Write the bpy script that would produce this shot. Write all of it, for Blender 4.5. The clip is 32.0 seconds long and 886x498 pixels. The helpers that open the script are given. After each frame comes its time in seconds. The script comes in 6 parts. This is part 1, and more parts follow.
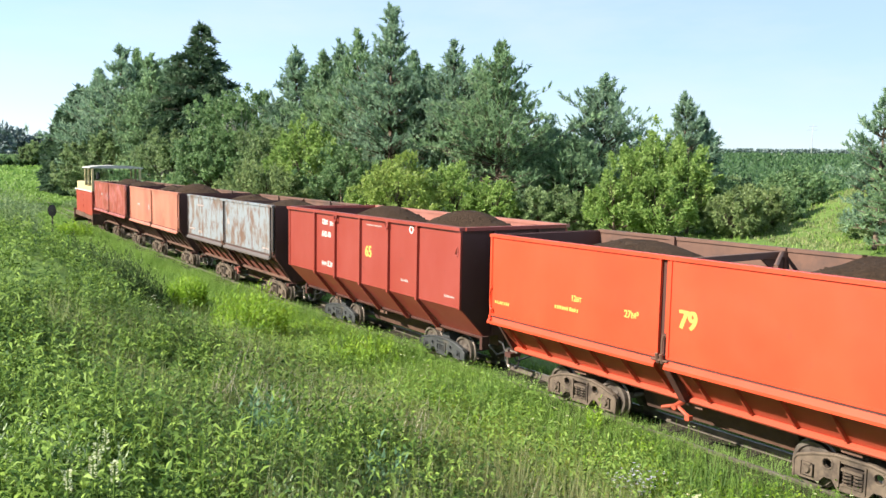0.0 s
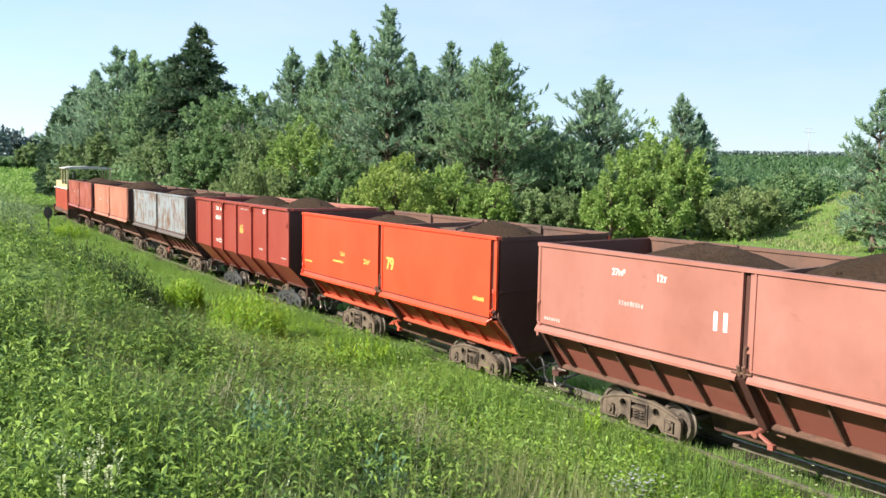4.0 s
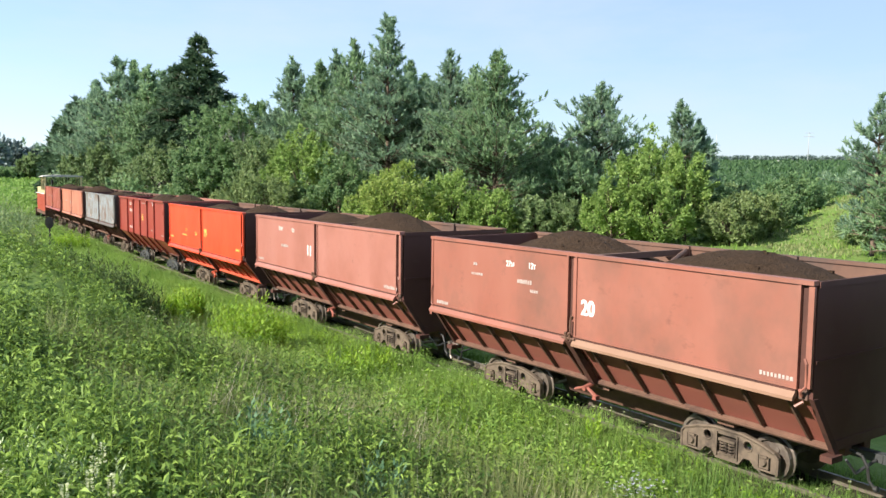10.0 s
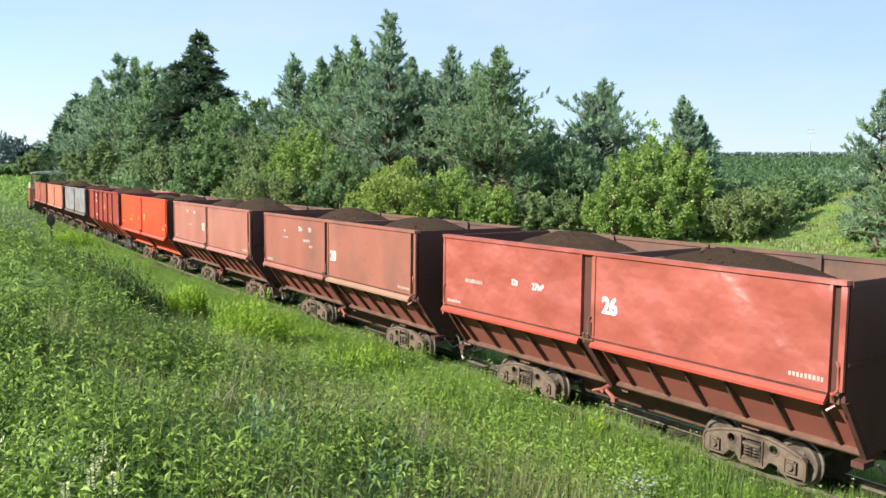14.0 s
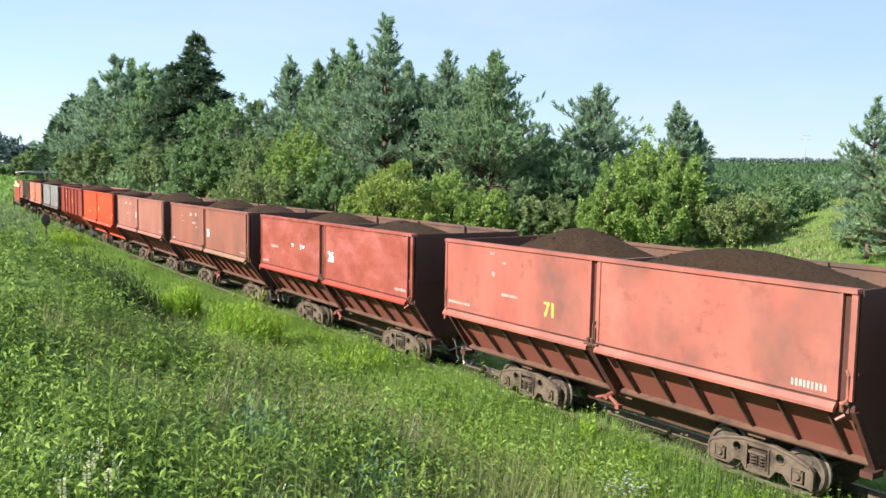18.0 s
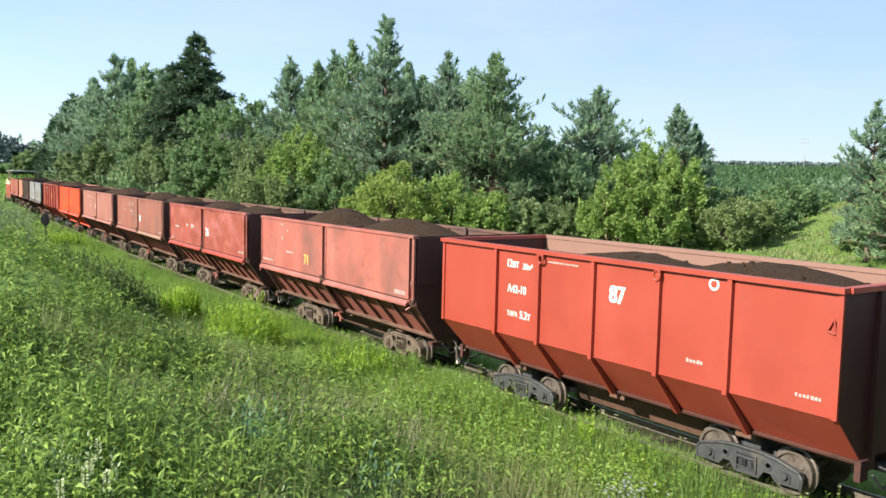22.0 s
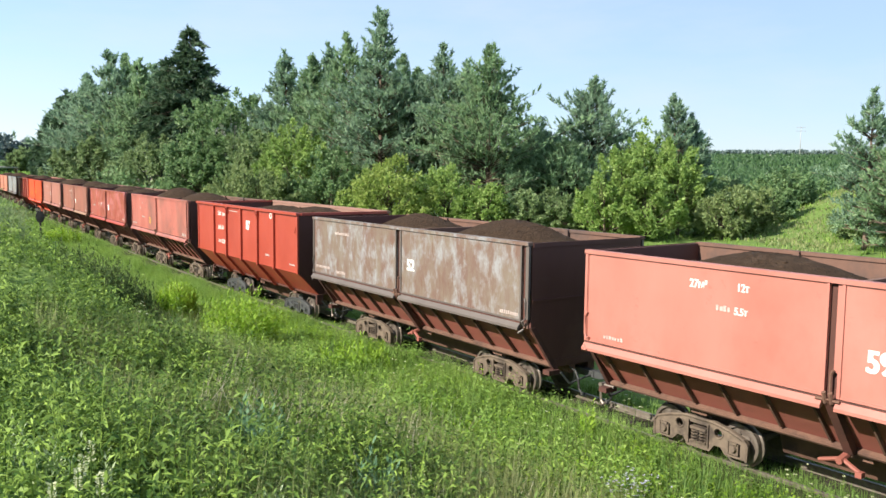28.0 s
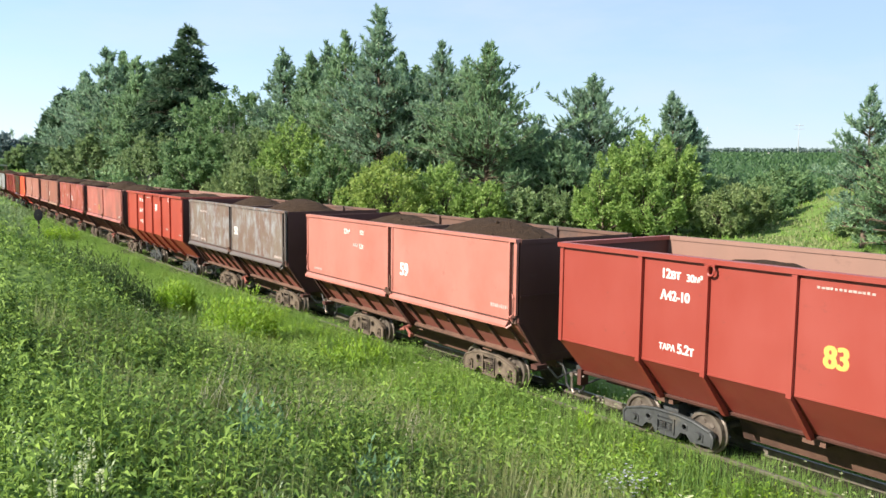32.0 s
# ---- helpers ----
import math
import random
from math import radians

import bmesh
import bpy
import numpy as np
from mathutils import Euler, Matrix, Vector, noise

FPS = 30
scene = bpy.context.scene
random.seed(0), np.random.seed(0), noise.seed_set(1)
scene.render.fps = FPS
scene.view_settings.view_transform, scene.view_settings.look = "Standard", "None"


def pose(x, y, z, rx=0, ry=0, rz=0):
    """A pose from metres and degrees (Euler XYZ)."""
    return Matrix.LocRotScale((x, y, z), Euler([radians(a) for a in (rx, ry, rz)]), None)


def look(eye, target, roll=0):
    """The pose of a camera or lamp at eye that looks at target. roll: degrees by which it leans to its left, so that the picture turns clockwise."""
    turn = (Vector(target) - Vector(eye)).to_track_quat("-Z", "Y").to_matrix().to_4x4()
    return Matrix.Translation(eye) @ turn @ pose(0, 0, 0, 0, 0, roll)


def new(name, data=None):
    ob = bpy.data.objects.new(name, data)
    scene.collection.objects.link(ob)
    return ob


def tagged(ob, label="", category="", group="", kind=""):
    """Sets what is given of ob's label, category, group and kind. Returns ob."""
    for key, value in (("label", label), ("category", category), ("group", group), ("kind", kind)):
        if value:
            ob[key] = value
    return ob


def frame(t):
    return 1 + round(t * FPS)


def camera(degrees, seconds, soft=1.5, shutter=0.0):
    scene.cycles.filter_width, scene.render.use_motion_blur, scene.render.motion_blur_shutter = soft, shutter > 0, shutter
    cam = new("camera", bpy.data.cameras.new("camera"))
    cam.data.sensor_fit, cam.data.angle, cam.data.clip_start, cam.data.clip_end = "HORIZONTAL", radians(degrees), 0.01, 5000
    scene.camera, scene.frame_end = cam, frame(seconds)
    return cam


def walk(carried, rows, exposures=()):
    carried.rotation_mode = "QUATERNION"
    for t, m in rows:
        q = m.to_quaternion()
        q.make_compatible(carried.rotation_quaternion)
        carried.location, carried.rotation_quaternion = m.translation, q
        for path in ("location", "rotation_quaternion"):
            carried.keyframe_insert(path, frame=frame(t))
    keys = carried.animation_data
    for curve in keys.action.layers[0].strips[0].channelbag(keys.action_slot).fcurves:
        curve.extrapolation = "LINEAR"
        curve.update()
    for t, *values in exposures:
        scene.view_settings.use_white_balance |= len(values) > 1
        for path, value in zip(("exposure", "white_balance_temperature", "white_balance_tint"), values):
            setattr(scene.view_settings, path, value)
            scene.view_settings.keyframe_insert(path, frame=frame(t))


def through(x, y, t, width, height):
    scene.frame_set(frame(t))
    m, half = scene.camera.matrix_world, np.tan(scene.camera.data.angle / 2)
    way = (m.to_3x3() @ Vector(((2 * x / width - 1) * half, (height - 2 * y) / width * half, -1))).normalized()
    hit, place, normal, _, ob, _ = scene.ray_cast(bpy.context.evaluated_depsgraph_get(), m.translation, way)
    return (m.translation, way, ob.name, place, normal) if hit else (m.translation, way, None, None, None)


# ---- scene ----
EYE = (0.0, 0.0, 3.723)


def aim(yaw, pitch, roll, x, y, z):
    """The hand-held camera, which sways a little about its one place: degrees to the left, up, and of lean."""
    a, p = radians(yaw), radians(pitch)
    way = Vector((-math.sin(a) * math.cos(p), math.cos(a) * math.cos(p), math.sin(p)))
    return look((x, y, z), Vector((x, y, z)) + way, roll)


cam = camera(56.1, 32.0)
walk(cam, [
    (0, aim(0.091, -5.777, 1.037, -0.014, 0.007, 3.715)), (0.5, aim(0.054, -5.768, 0.974, -0.010, 0.005, 3.714)), (1, aim(0.006, -5.738, 1.001, -0.016, 0.018, 3.710)),
    (1.5, aim(-0.018, -5.730, 1.007, -0.011, 0.016, 3.717)), (2, aim(-0.035, -5.723, 1.012, -0.014, 0.030, 3.712)), (2.5, aim(-0.057, -5.713, 0.994, -0.015, 0.044, 3.713)),
    (3, aim(-0.094, -5.693, 1.063, -0.021, 0.059, 3.713)), (3.5, aim(-0.105, -5.682, 1.072, -0.024, 0.061, 3.711)), (5.5, aim(-0.242, -5.231, 0.906, -0.010, -0.017, 3.717)),
    (6, aim(-0.253, -5.116, 0.836, -0.001, -0.041, 3.721)), (6.5, aim(-0.271, -5.073, 0.767, -0.000, -0.047, 3.719)), (7, aim(-0.240, -5.061, 0.642, 0.007, -0.060, 3.724)),
    (7.5, aim(-0.236, -5.055, 0.638, 0.002, -0.050, 3.720)), (8, aim(-0.200, -5.093, 0.597, 0.002, -0.037, 3.718)), (8.5, aim(-0.163, -5.108, 0.622, 0.004, -0.044, 3.725)),
    (9, aim(-0.141, -5.110, 0.624, -0.006, -0.016, 3.716)), (9.5, aim(-0.083, -5.141, 0.613, -0.005, 0.002, 3.714)), (10, aim(-0.039, -5.149, 0.627, -0.007, 0.009, 3.720)),
    (10.5, aim(-0.050, -5.182, 0.587, -0.007, 0.008, 3.717)), (11, aim(-0.042, -5.238, 0.544, 0.001, -0.008, 3.721)), (11.5, aim(-0.035, -5.283, 0.451, 0.001, -0.002, 3.717)),
    (12, aim(-0.030, -5.331, 0.425, 0.003, -0.002, 3.716)), (12.5, aim(-0.016, -5.358, 0.449, -0.002, 0.009, 3.716)), (13, aim(-0.001, -5.397, 0.437, -0.004, 0.010, 3.721)),
    (13.5, aim(0.021, -5.376, 0.466, -0.008, 0.024, 3.716)), (14, aim(0.062, -5.359, 0.540, -0.011, 0.039, 3.717)), (14.5, aim(0.074, -5.355, 0.650, -0.015, 0.058, 3.716)),
    (16.5, aim(0.104, -5.319, 0.787, -0.015, 0.072, 3.722)), (17, aim(-0.018, -5.271, 0.829, -0.008, 0.033, 3.718)), (17.5, aim(-0.156, -5.212, 0.865, -0.000, -0.014, 3.719)),
    (18, aim(-0.265, -5.129, 1.000, 0.006, -0.054, 3.723)), (18.5, aim(-0.336, -5.072, 1.064, 0.009, -0.075, 3.724)), (19, aim(-0.383, -5.030, 1.146, 0.008, -0.078, 3.724)),
    (19.5, aim(-0.388, -5.014, 1.219, 0.012, -0.080, 3.727)), (20, aim(-0.397, -4.992, 1.221, 0.006, -0.069, 3.720)), (20.5, aim(-0.367, -4.994, 1.240, 0.009, -0.069, 3.721)),
    (21, aim(-0.363, -5.000, 1.251, 0.004, -0.056, 3.723)), (21.5, aim(-0.327, -5.010, 1.275, 0.004, -0.061, 3.725)), (22, aim(-0.312, -5.017, 1.299, -0.001, -0.045, 3.725)),
    (22.5, aim(-0.330, -5.055, 1.281, -0.003, -0.045, 3.722)), (23, aim(-0.341, -5.095, 1.182, 0.006, -0.044, 3.722)), (23.5, aim(-0.376, -5.155, 1.110, 0.004, -0.045, 3.725)),
    (24, aim(-0.386, -5.214, 1.038, 0.003, -0.039, 3.722)), (24.5, aim(-0.391, -5.258, 1.005, -0.000, -0.028, 3.720)), (25, aim(-0.417, -5.312, 0.928, -0.000, -0.016, 3.718)),
    (25.5, aim(-0.427, -5.354, 0.884, 0.002, -0.004, 3.723)), (27.5, aim(-0.504, -5.514, 0.675, -0.013, 0.067, 3.717)), (28, aim(-0.532, -5.544, 0.653, -0.014, 0.080, 3.716)),
    (28.5, aim(-0.602, -5.581, 0.657, -0.010, 0.065, 3.723)), (29, aim(-0.653, -5.603, 0.625, -0.010, 0.053, 3.721)), (29.5, aim(-0.683, -5.617, 0.628, -0.004, 0.044, 3.717)),
    (30, aim(-0.714, -5.637, 0.620, -0.002, 0.034, 3.722)), (30.5, aim(-0.727, -5.647, 0.641, -0.010, 0.046, 3.720)), (31, aim(-0.731, -5.655, 0.704, -0.017, 0.047, 3.717)),
    (31.5, aim(-0.685, -5.653, 0.668, -0.015, 0.058, 3.716)), (32, aim(-0.643, -5.672, 0.643, -0.017, 0.064, 3.716)),
], exposures=((0, 1.21), (2.5, 1.18), (6, 1.08), (32, 1.07)))

# ---- the line: a narrow-gauge track that bends, and the train's way along it ----
GRID = np.arange(-60.0, 260.0, 0.5)
BEND = np.interp(GRID, [8, 20, 32, 45, 65, 90, 125, 170], [-0.00621, -0.00560, -0.00219, -0.00144, -0.00058, -0.00011, 0.00136, 0.00261])
TURN = np.cumsum(BEND) * 0.5
ZERO = int(np.argmin(abs(GRID)))
TURN = TURN - TURN[ZERO] + 0.7695
LINE_X = np.cumsum(-np.sin(TURN)) * 0.5
LINE_Y = np.cumsum(np.cos(TURN)) * 0.5
LINE_X += 20.326 - LINE_X[ZERO]
LINE_Y += -9.070 - LINE_Y[ZERO]
TICK = np.arange(0, 32.05, 0.1)
SPEED = np.interp(TICK, np.arange(0, 33, 4), [1.695, 1.745, 1.850, 1.921, 1.980, 2.010, 2.110, 2.183, 2.062])
GONE = np.r_[0, np.cumsum((SPEED[1:] + SPEED[:-1]) * 0.05)]
RISE = 0.043  # the rails' height over the datum
START = 21.462  # where the sixth wagon's front is at the start

# ---- light: a sunny summer day, the sun to the left of the view ----
SUN_HIGH, SUN_ROUND = 33.0, 241.0
world = bpy.data.worlds.new("sky")
scene.world = world
world.use_nodes = True
sky = world.node_tree.nodes.new("ShaderNodeTexSky")
sky.sky_type = "NISHITA"
sky.sun_disc = False
sky.sun_elevation, sky.sun_rotation = radians(SUN_HIGH), radians(-SUN_ROUND)
sky.air_density, sky.dust_density, sky.ozone_density = 0.9, 0.2, 6.0
backing = world.node_tree.nodes["Background"]
tint = world.node_tree.nodes.new("ShaderNodeMix")
tint.data_type, tint.blend_type = "RGBA", "MULTIPLY"
tint.inputs[0].default_value = 1.0
tint.inputs[7].default_value = (1.08, 0.945, 0.98, 1)
world.node_tree.links.new(sky.outputs[0], tint.inputs[6])
haze = world.node_tree.nodes.new("ShaderNodeMix")
haze.data_type = "RGBA"
haze.inputs[0].default_value = 0.62
haze.inputs[7].default_value = (2.28, 3.02, 3.52, 1)
world.node_tree.links.new(tint.outputs[2], haze.inputs[6])
cirrus = world.node_tree.nodes.new("ShaderNodeTexNoise")
cirrus.inputs["Scale"].default_value, cirrus.inputs["Detail"].default_value, cirrus.inputs["Roughness"].default_value = 2.2, 6.0, 0.6
drift = world.node_tree.nodes.new("ShaderNodeMapping")
drift.inputs["Scale"].default_value, drift.inputs["Rotation"].default_value = (1.0, 1.0, 4.0), (0.0, 0.25, 0.0)
wisp = world.node_tree.nodes.new("ShaderNodeMapRange")
wisp.inputs[1].default_value, wisp.inputs[2].default_value, wisp.inputs[4].default_value = 0.45, 0.75, 0.45
veil = world.node_tree.nodes.new("ShaderNodeMix")
veil.data_type = "RGBA"
veil.inputs[7].default_value = (3.3, 3.55, 3.65, 1)
coords = world.node_tree.nodes.new("ShaderNodeTexCoord")
for a, b in ((coords.outputs["Generated"], drift.inputs[0]), (drift.outputs[0], cirrus.inputs["Vector"]), (cirrus.outputs[0], wisp.inputs[0]), (wisp.outputs[0], veil.inputs[0]), (haze.outputs[2], veil.inputs[6]), (veil.outputs[2], backing.inputs[0])):
    world.node_tree.links.new(a, b)
backing.inputs[1].default_value = 0.122
sun_way = Vector((math.sin(radians(SUN_ROUND)) * math.cos(radians(SUN_HIGH)), math.cos(radians(SUN_ROUND)) * math.cos(radians(SUN_HIGH)), math.sin(radians(SUN_HIGH))))
sun = new("sun", bpy.data.lights.new("sun", "SUN"))
sun.data.energy, sun.data.angle, sun.data.color = 4.9, radians(0.6), (1.0, 0.94, 0.84)
sun.matrix_world = look(sun_way * 60, (0, 0, 0))


# ---- materials ----
def grown(name):
    m = bpy.data.materials.new(name)
    m.use_nodes = True
    return m, m.node_tree.nodes, m.node_tree.links, m.node_tree.nodes["Principled BSDF"]


def noise_of(nodes, links, scale, detail=4.0, rough=0.6, stretch=(1, 1, 1), space="Object"):
    coords = nodes.new("ShaderNodeTexCoord")
    mapping = nodes.new("ShaderNodeMapping")
    mapping.inputs["Scale"].default_value = stretch
    tex = nodes.new("ShaderNodeTexNoise")
    tex.inputs["Scale"].default_value, tex.inputs["Detail"].default_value, tex.inputs["Roughness"].default_value = scale, detail, rough
    links.new(coords.outputs[space], mapping.inputs[0])
    links.new(mapping.outputs[0], tex.inputs["Vector"])
    return tex


def ramp_of(nodes, links, source, low, high):
    r = nodes.new("ShaderNodeMapRange")
    r.inputs[1].default_value, r.inputs[2].default_value = low, high
    links.new(source, r.inputs[0])
    return r.outputs[0]


def mixed(nodes, links, factor, a, b):
    m = nodes.new("ShaderNodeMix")
    m.data_type = "RGBA"
    if isinstance(factor, float):
        m.inputs[0].default_value = factor
    else:
        links.new(factor, m.inputs[0])
    for slot, v in ((6, a), (7, b)):
        if isinstance(v, tuple):
            m.inputs[slot].default_value = (*v, 1)
        else:
            links.new(v, m.inputs[slot])
    return m.outputs[2]


def bumped(nodes, links, bsdf, source, strength, distance=0.02):
    b = nodes.new("ShaderNodeBump")
    b.inputs["Strength"].default_value, b.inputs["Distance"].default_value = strength, distance
    links.new(source, b.inputs["Height"])
    links.new(b.outputs[0], bsdf.inputs["Normal"])


def surface(name, a, b, scale=6.0, rough=0.8, metal=0.0, bump=0.3, c=None, c_scale=1.2, c_cut=(0.5, 0.65), stretch=(1, 1, 1), distance=0.02, space="Object"):
    """Two tones in a grain, and patches of a third."""
    m, nodes, links, bsdf = grown(name)
    tex = noise_of(nodes, links, scale, 6.0, 0.65, stretch, space)
    col = mixed(nodes, links, ramp_of(nodes, links, tex.outputs[0], 0.3, 0.7), a, b)
    if c:
        big = noise_of(nodes, links, c_scale, 5.0, 0.7, stretch, space)
        col = mixed(nodes, links, ramp_of(nodes, links, big.outputs[0], *c_cut), col, c)
    links.new(col, bsdf.inputs["Base Color"])
    bsdf.inputs["Roughness"].default_value, bsdf.inputs["Metallic"].default_value = rough, metal
    if rough > 0.88:
        bsdf.inputs["Specular IOR Level"].default_value = 0.15
    if bump:
        bumped(nodes, links, bsdf, tex.outputs[0], bump, distance)
    return m


def paint(name, tone, faded, wear=0.5, gloss=0.42, bare=None, blotch=None, dent=0.0):
    """Sun-bleached brush paint on dented sheet steel: streaks that run down, dust, chipped rust."""
    m, nodes, links, bsdf = grown(name)
    streak = noise_of(nodes, links, 1.4, 5.0, 0.6, (1.0, 1.0, 0.4))
    cloud = noise_of(nodes, links, 0.7, 4.0, 0.55)
    col = mixed(nodes, links, ramp_of(nodes, links, streak.outputs[0], 0.3, 0.8), tone, faded)
    dust = tuple(0.5 * v + 0.5 * d for v, d in zip(tone, (0.20, 0.12, 0.075)))
    col = mixed(nodes, links, ramp_of(nodes, links, cloud.outputs[0], 0.78 - 0.3 * wear, 1.05 - 0.3 * wear), col, dust)
    if blotch:
        grime = noise_of(nodes, links, 0.95, 6.0, 0.62, (1.0, 1.0, 0.8))
        col = mixed(nodes, links, ramp_of(nodes, links, grime.outputs[0], 0.46, 0.68), col, blotch)
    scuff = noise_of(nodes, links, 3.4, 7.0, 0.7, (0.8, 0.8, 1.1))
    worn = mixed(nodes, links, 0.45, tone, (0.09, 0.05, 0.038))
    col = mixed(nodes, links, ramp_of(nodes, links, scuff.outputs[0], 0.66 - 0.1 * wear, 0.80 - 0.1 * wear), col, worn)
    chips = noise_of(nodes, links, 9.0, 7.0, 0.72, (1.0, 1.0, 0.6))
    col = mixed(nodes, links, ramp_of(nodes, links, chips.outputs[0], 0.76 - 0.1 * wear, 0.80 - 0.1 * wear), col, (0.10, 0.045, 0.028))
    if bare:
        stain = noise_of(nodes, links, 1.5, 8.0, 0.75, (1.4, 1.4, 0.6))
        rusty = tuple(v * k for v, k in zip(bare, (0.80, 0.66, 0.62)))
        mossy = tuple(v * k for v, k in zip(bare, (0.98, 1.10, 1.05)))
        bare = mixed(nodes, links, ramp_of(nodes, links, stain.outputs[0], 0.40, 0.60), rusty, mossy)
        old = noise_of(nodes, links, 2.6, 9.0, 0.76, (1.2, 1.2, 0.62))
        col = mixed(nodes, links, ramp_of(nodes, links, old.outputs[0], 0.38 + 0.09 * (wear < 0.75), 0.52 + 0.05 * (wear < 0.75)), col, bare)
        drips = noise_of(nodes, links, 5.5, 6.0, 0.7, (2.2, 2.2, 0.25))
        col = mixed(nodes, links, ramp_of(nodes, links, drips.outputs[0], 0.58, 0.68), col, (0.13, 0.07, 0.04))
    links.new(col, bsdf.inputs["Base Color"])
    bsdf.inputs["Roughness"].default_value = gloss
    dents = noise_of(nodes, links, 1.5, 2.0 + 2.0 * dent, 0.35)
    bumped(nodes, links, bsdf, dents.outputs[0], 0.5 + 0.4 * dent, 0.05 + 0.20 * dent)
    return m


def leafage(name, a, b, through=0.35, rough=0.55, shine=0.35):
    """Leaves: each takes its own tone between two, and lets some light through."""
    m, nodes, links, bsdf = grown(name)
    geo = nodes.new("ShaderNodeNewGeometry")
    col = mixed(nodes, links, geo.outputs["Random Per Island"], a, b)
    big = noise_of(nodes, links, 0.8, 3.0, 0.6)
    dark = mixed(nodes, links, 0.5, a, tuple(0.6 * v for v in a))
    col = mixed(nodes, links, ramp_of(nodes, links, big.outputs[0], 0.45, 0.75), col, dark)
    links.new(col, bsdf.inputs["Base Color"])
    bsdf.inputs["Roughness"].default_value = rough
    bsdf.inputs["Specular IOR Level"].default_value = shine
    glow = nodes.new("ShaderNodeBsdfTranslucent")
    links.new(col, glow.inputs[0])
    both = nodes.new("ShaderNodeMixShader")
    both.inputs[0].default_value = through
    links.new(bsdf.outputs[0], both.inputs[1])
    links.new(glow.outputs[0], both.inputs[2])
    links.new(both.outputs[0], nodes["Material Output"].inputs[0])
    return m


SOIL = surface("meadow soil", (0.085, 0.145, 0.032), (0.15, 0.215, 0.055), 3.0, 0.95, 0, 0.6, (0.15, 0.15, 0.06), 0.35, (0.6, 0.8), distance=0.08)
BED = surface("oily track bed earth", (0.058, 0.060, 0.030), (0.030, 0.032, 0.018), 9.0, 0.95, 0, 0.8, (0.085, 0.075, 0.045), 1.1, (0.55, 0.65), distance=0.05)
TIMBER = surface("oily sleeper timber", (0.062, 0.050, 0.038), (0.030, 0.025, 0.020), 14.0, 0.9, 0, 0.6, stretch=(0.3, 3, 3))
RAIL = surface("worn rail steel", (0.225, 0.195, 0.158), (0.120, 0.094, 0.075), 10.0, 0.45, 0.3, 0.3)
UNDER = surface("dusty rusted underframe", (0.098, 0.048, 0.031), (0.15, 0.077, 0.050), 5.0, 0.85, 0, 0.4, (0.060, 0.031, 0.022), 1.5)
# rusted steel darkened to stand for shade in gaps and under the body
SHADE = surface("dark rusted steel with shade in its colour", (0.092, 0.031, 0.020), (0.057, 0.020, 0.014), 3.0, 0.8, 0, 0.3, (0.035, 0.014, 0.010), 1.1)
CAST = surface("dusty brown cast steel", (0.165, 0.122, 0.086), (0.09, 0.066, 0.048), 8.0, 0.85, 0.1, 0.4, (0.055, 0.040, 0.030), 3.0)
CAST_DARK = surface("dark grey cast steel", (0.075, 0.078, 0.078), (0.040, 0.041, 0.042), 8.0, 0.55, 0.2, 0.4, (0.13, 0.11, 0.085), 3.0, (0.6, 0.75))
WHEEL = surface("worn wheel steel", (0.25, 0.21, 0.175), (0.11, 0.085, 0.068), 7.0, 0.42, 0.5, 0.3)
PEAT = surface("loose dark peat", (0.060, 0.037, 0.023), (0.030, 0.018, 0.011), 22.0, 1.0, 0, 1.0, (0.080, 0.052, 0.034), 2.0, (0.55, 0.75), distance=0.06)
INNER = surface("rusty inner plate", (0.155, 0.080, 0.054), (0.105, 0.056, 0.040), 3.0, 0.85, 0, 0.3, (0.08, 0.05, 0.04), 1.0)
WORN = surface("worn stencil paint", (0.46, 0.39, 0.35), (0.31, 0.23, 0.20), 24.0, 0.7, 0, 0.1)
WHITE = surface("white stencil paint", (0.78, 0.76, 0.72), (0.55, 0.50, 0.46), 18.0, 0.7, 0, 0.1)
FADED = surface("faded white stencil paint", (0.68, 0.63, 0.58), (0.48, 0.41, 0.37), 22.0, 0.7, 0, 0.1)
YELLOW = surface("yellow stencil paint", (0.70, 0.43, 0.085), (0.52, 0.29, 0.07), 18.0, 0.7, 0, 0.1)
CREAM = surface("cream cab paint", (0.58, 0.47, 0.25), (0.46, 0.36, 0.19), 3.0, 0.5, 0, 0.1)
GREY_ROOF = surface("pale grey cab roof paint", (0.50, 0.48, 0.42), (0.38, 0.36, 0.32), 3.0, 0.6, 0, 0.1)
BLACK = surface("black iron", (0.02, 0.02, 0.02), (0.035, 0.033, 0.03), 8.0, 0.6, 0.2, 0.2)
GLASS = surface("clear cab glass", (0.80, 0.84, 0.84), (0.74, 0.78, 0.78), 2.0, 0.04, 0, 0.0)
GLASS.node_tree.nodes["Principled BSDF"].inputs["Transmission Weight"].default_value = 1.0
GLASS.node_tree.nodes["Principled BSDF"].inputs["IOR"].default_value = 1.1
BARK = surface("grey-brown bark", (0.16, 0.12, 0.09), (0.08, 0.06, 0.045), 6.0, 0.95, 0, 0.8, stretch=(1, 1, 0.25))
BIRCH = surface("pale birch bark", (0.52, 0.50, 0.46), (0.30, 0.28, 0.25), 5.0, 0.9, 0, 0.5, (0.06, 0.05, 0.045), 3.0, (0.6, 0.66), (1, 1, 2.5))
MAST = surface("weathered concrete mast", (0.40, 0.41, 0.42), (0.32, 0.33, 0.34), 2.0, 0.9, 0, 0.1)
PINE = leafage("pine needles", (0.145, 0.250, 0.130), (0.380, 0.515, 0.270), 0.53)
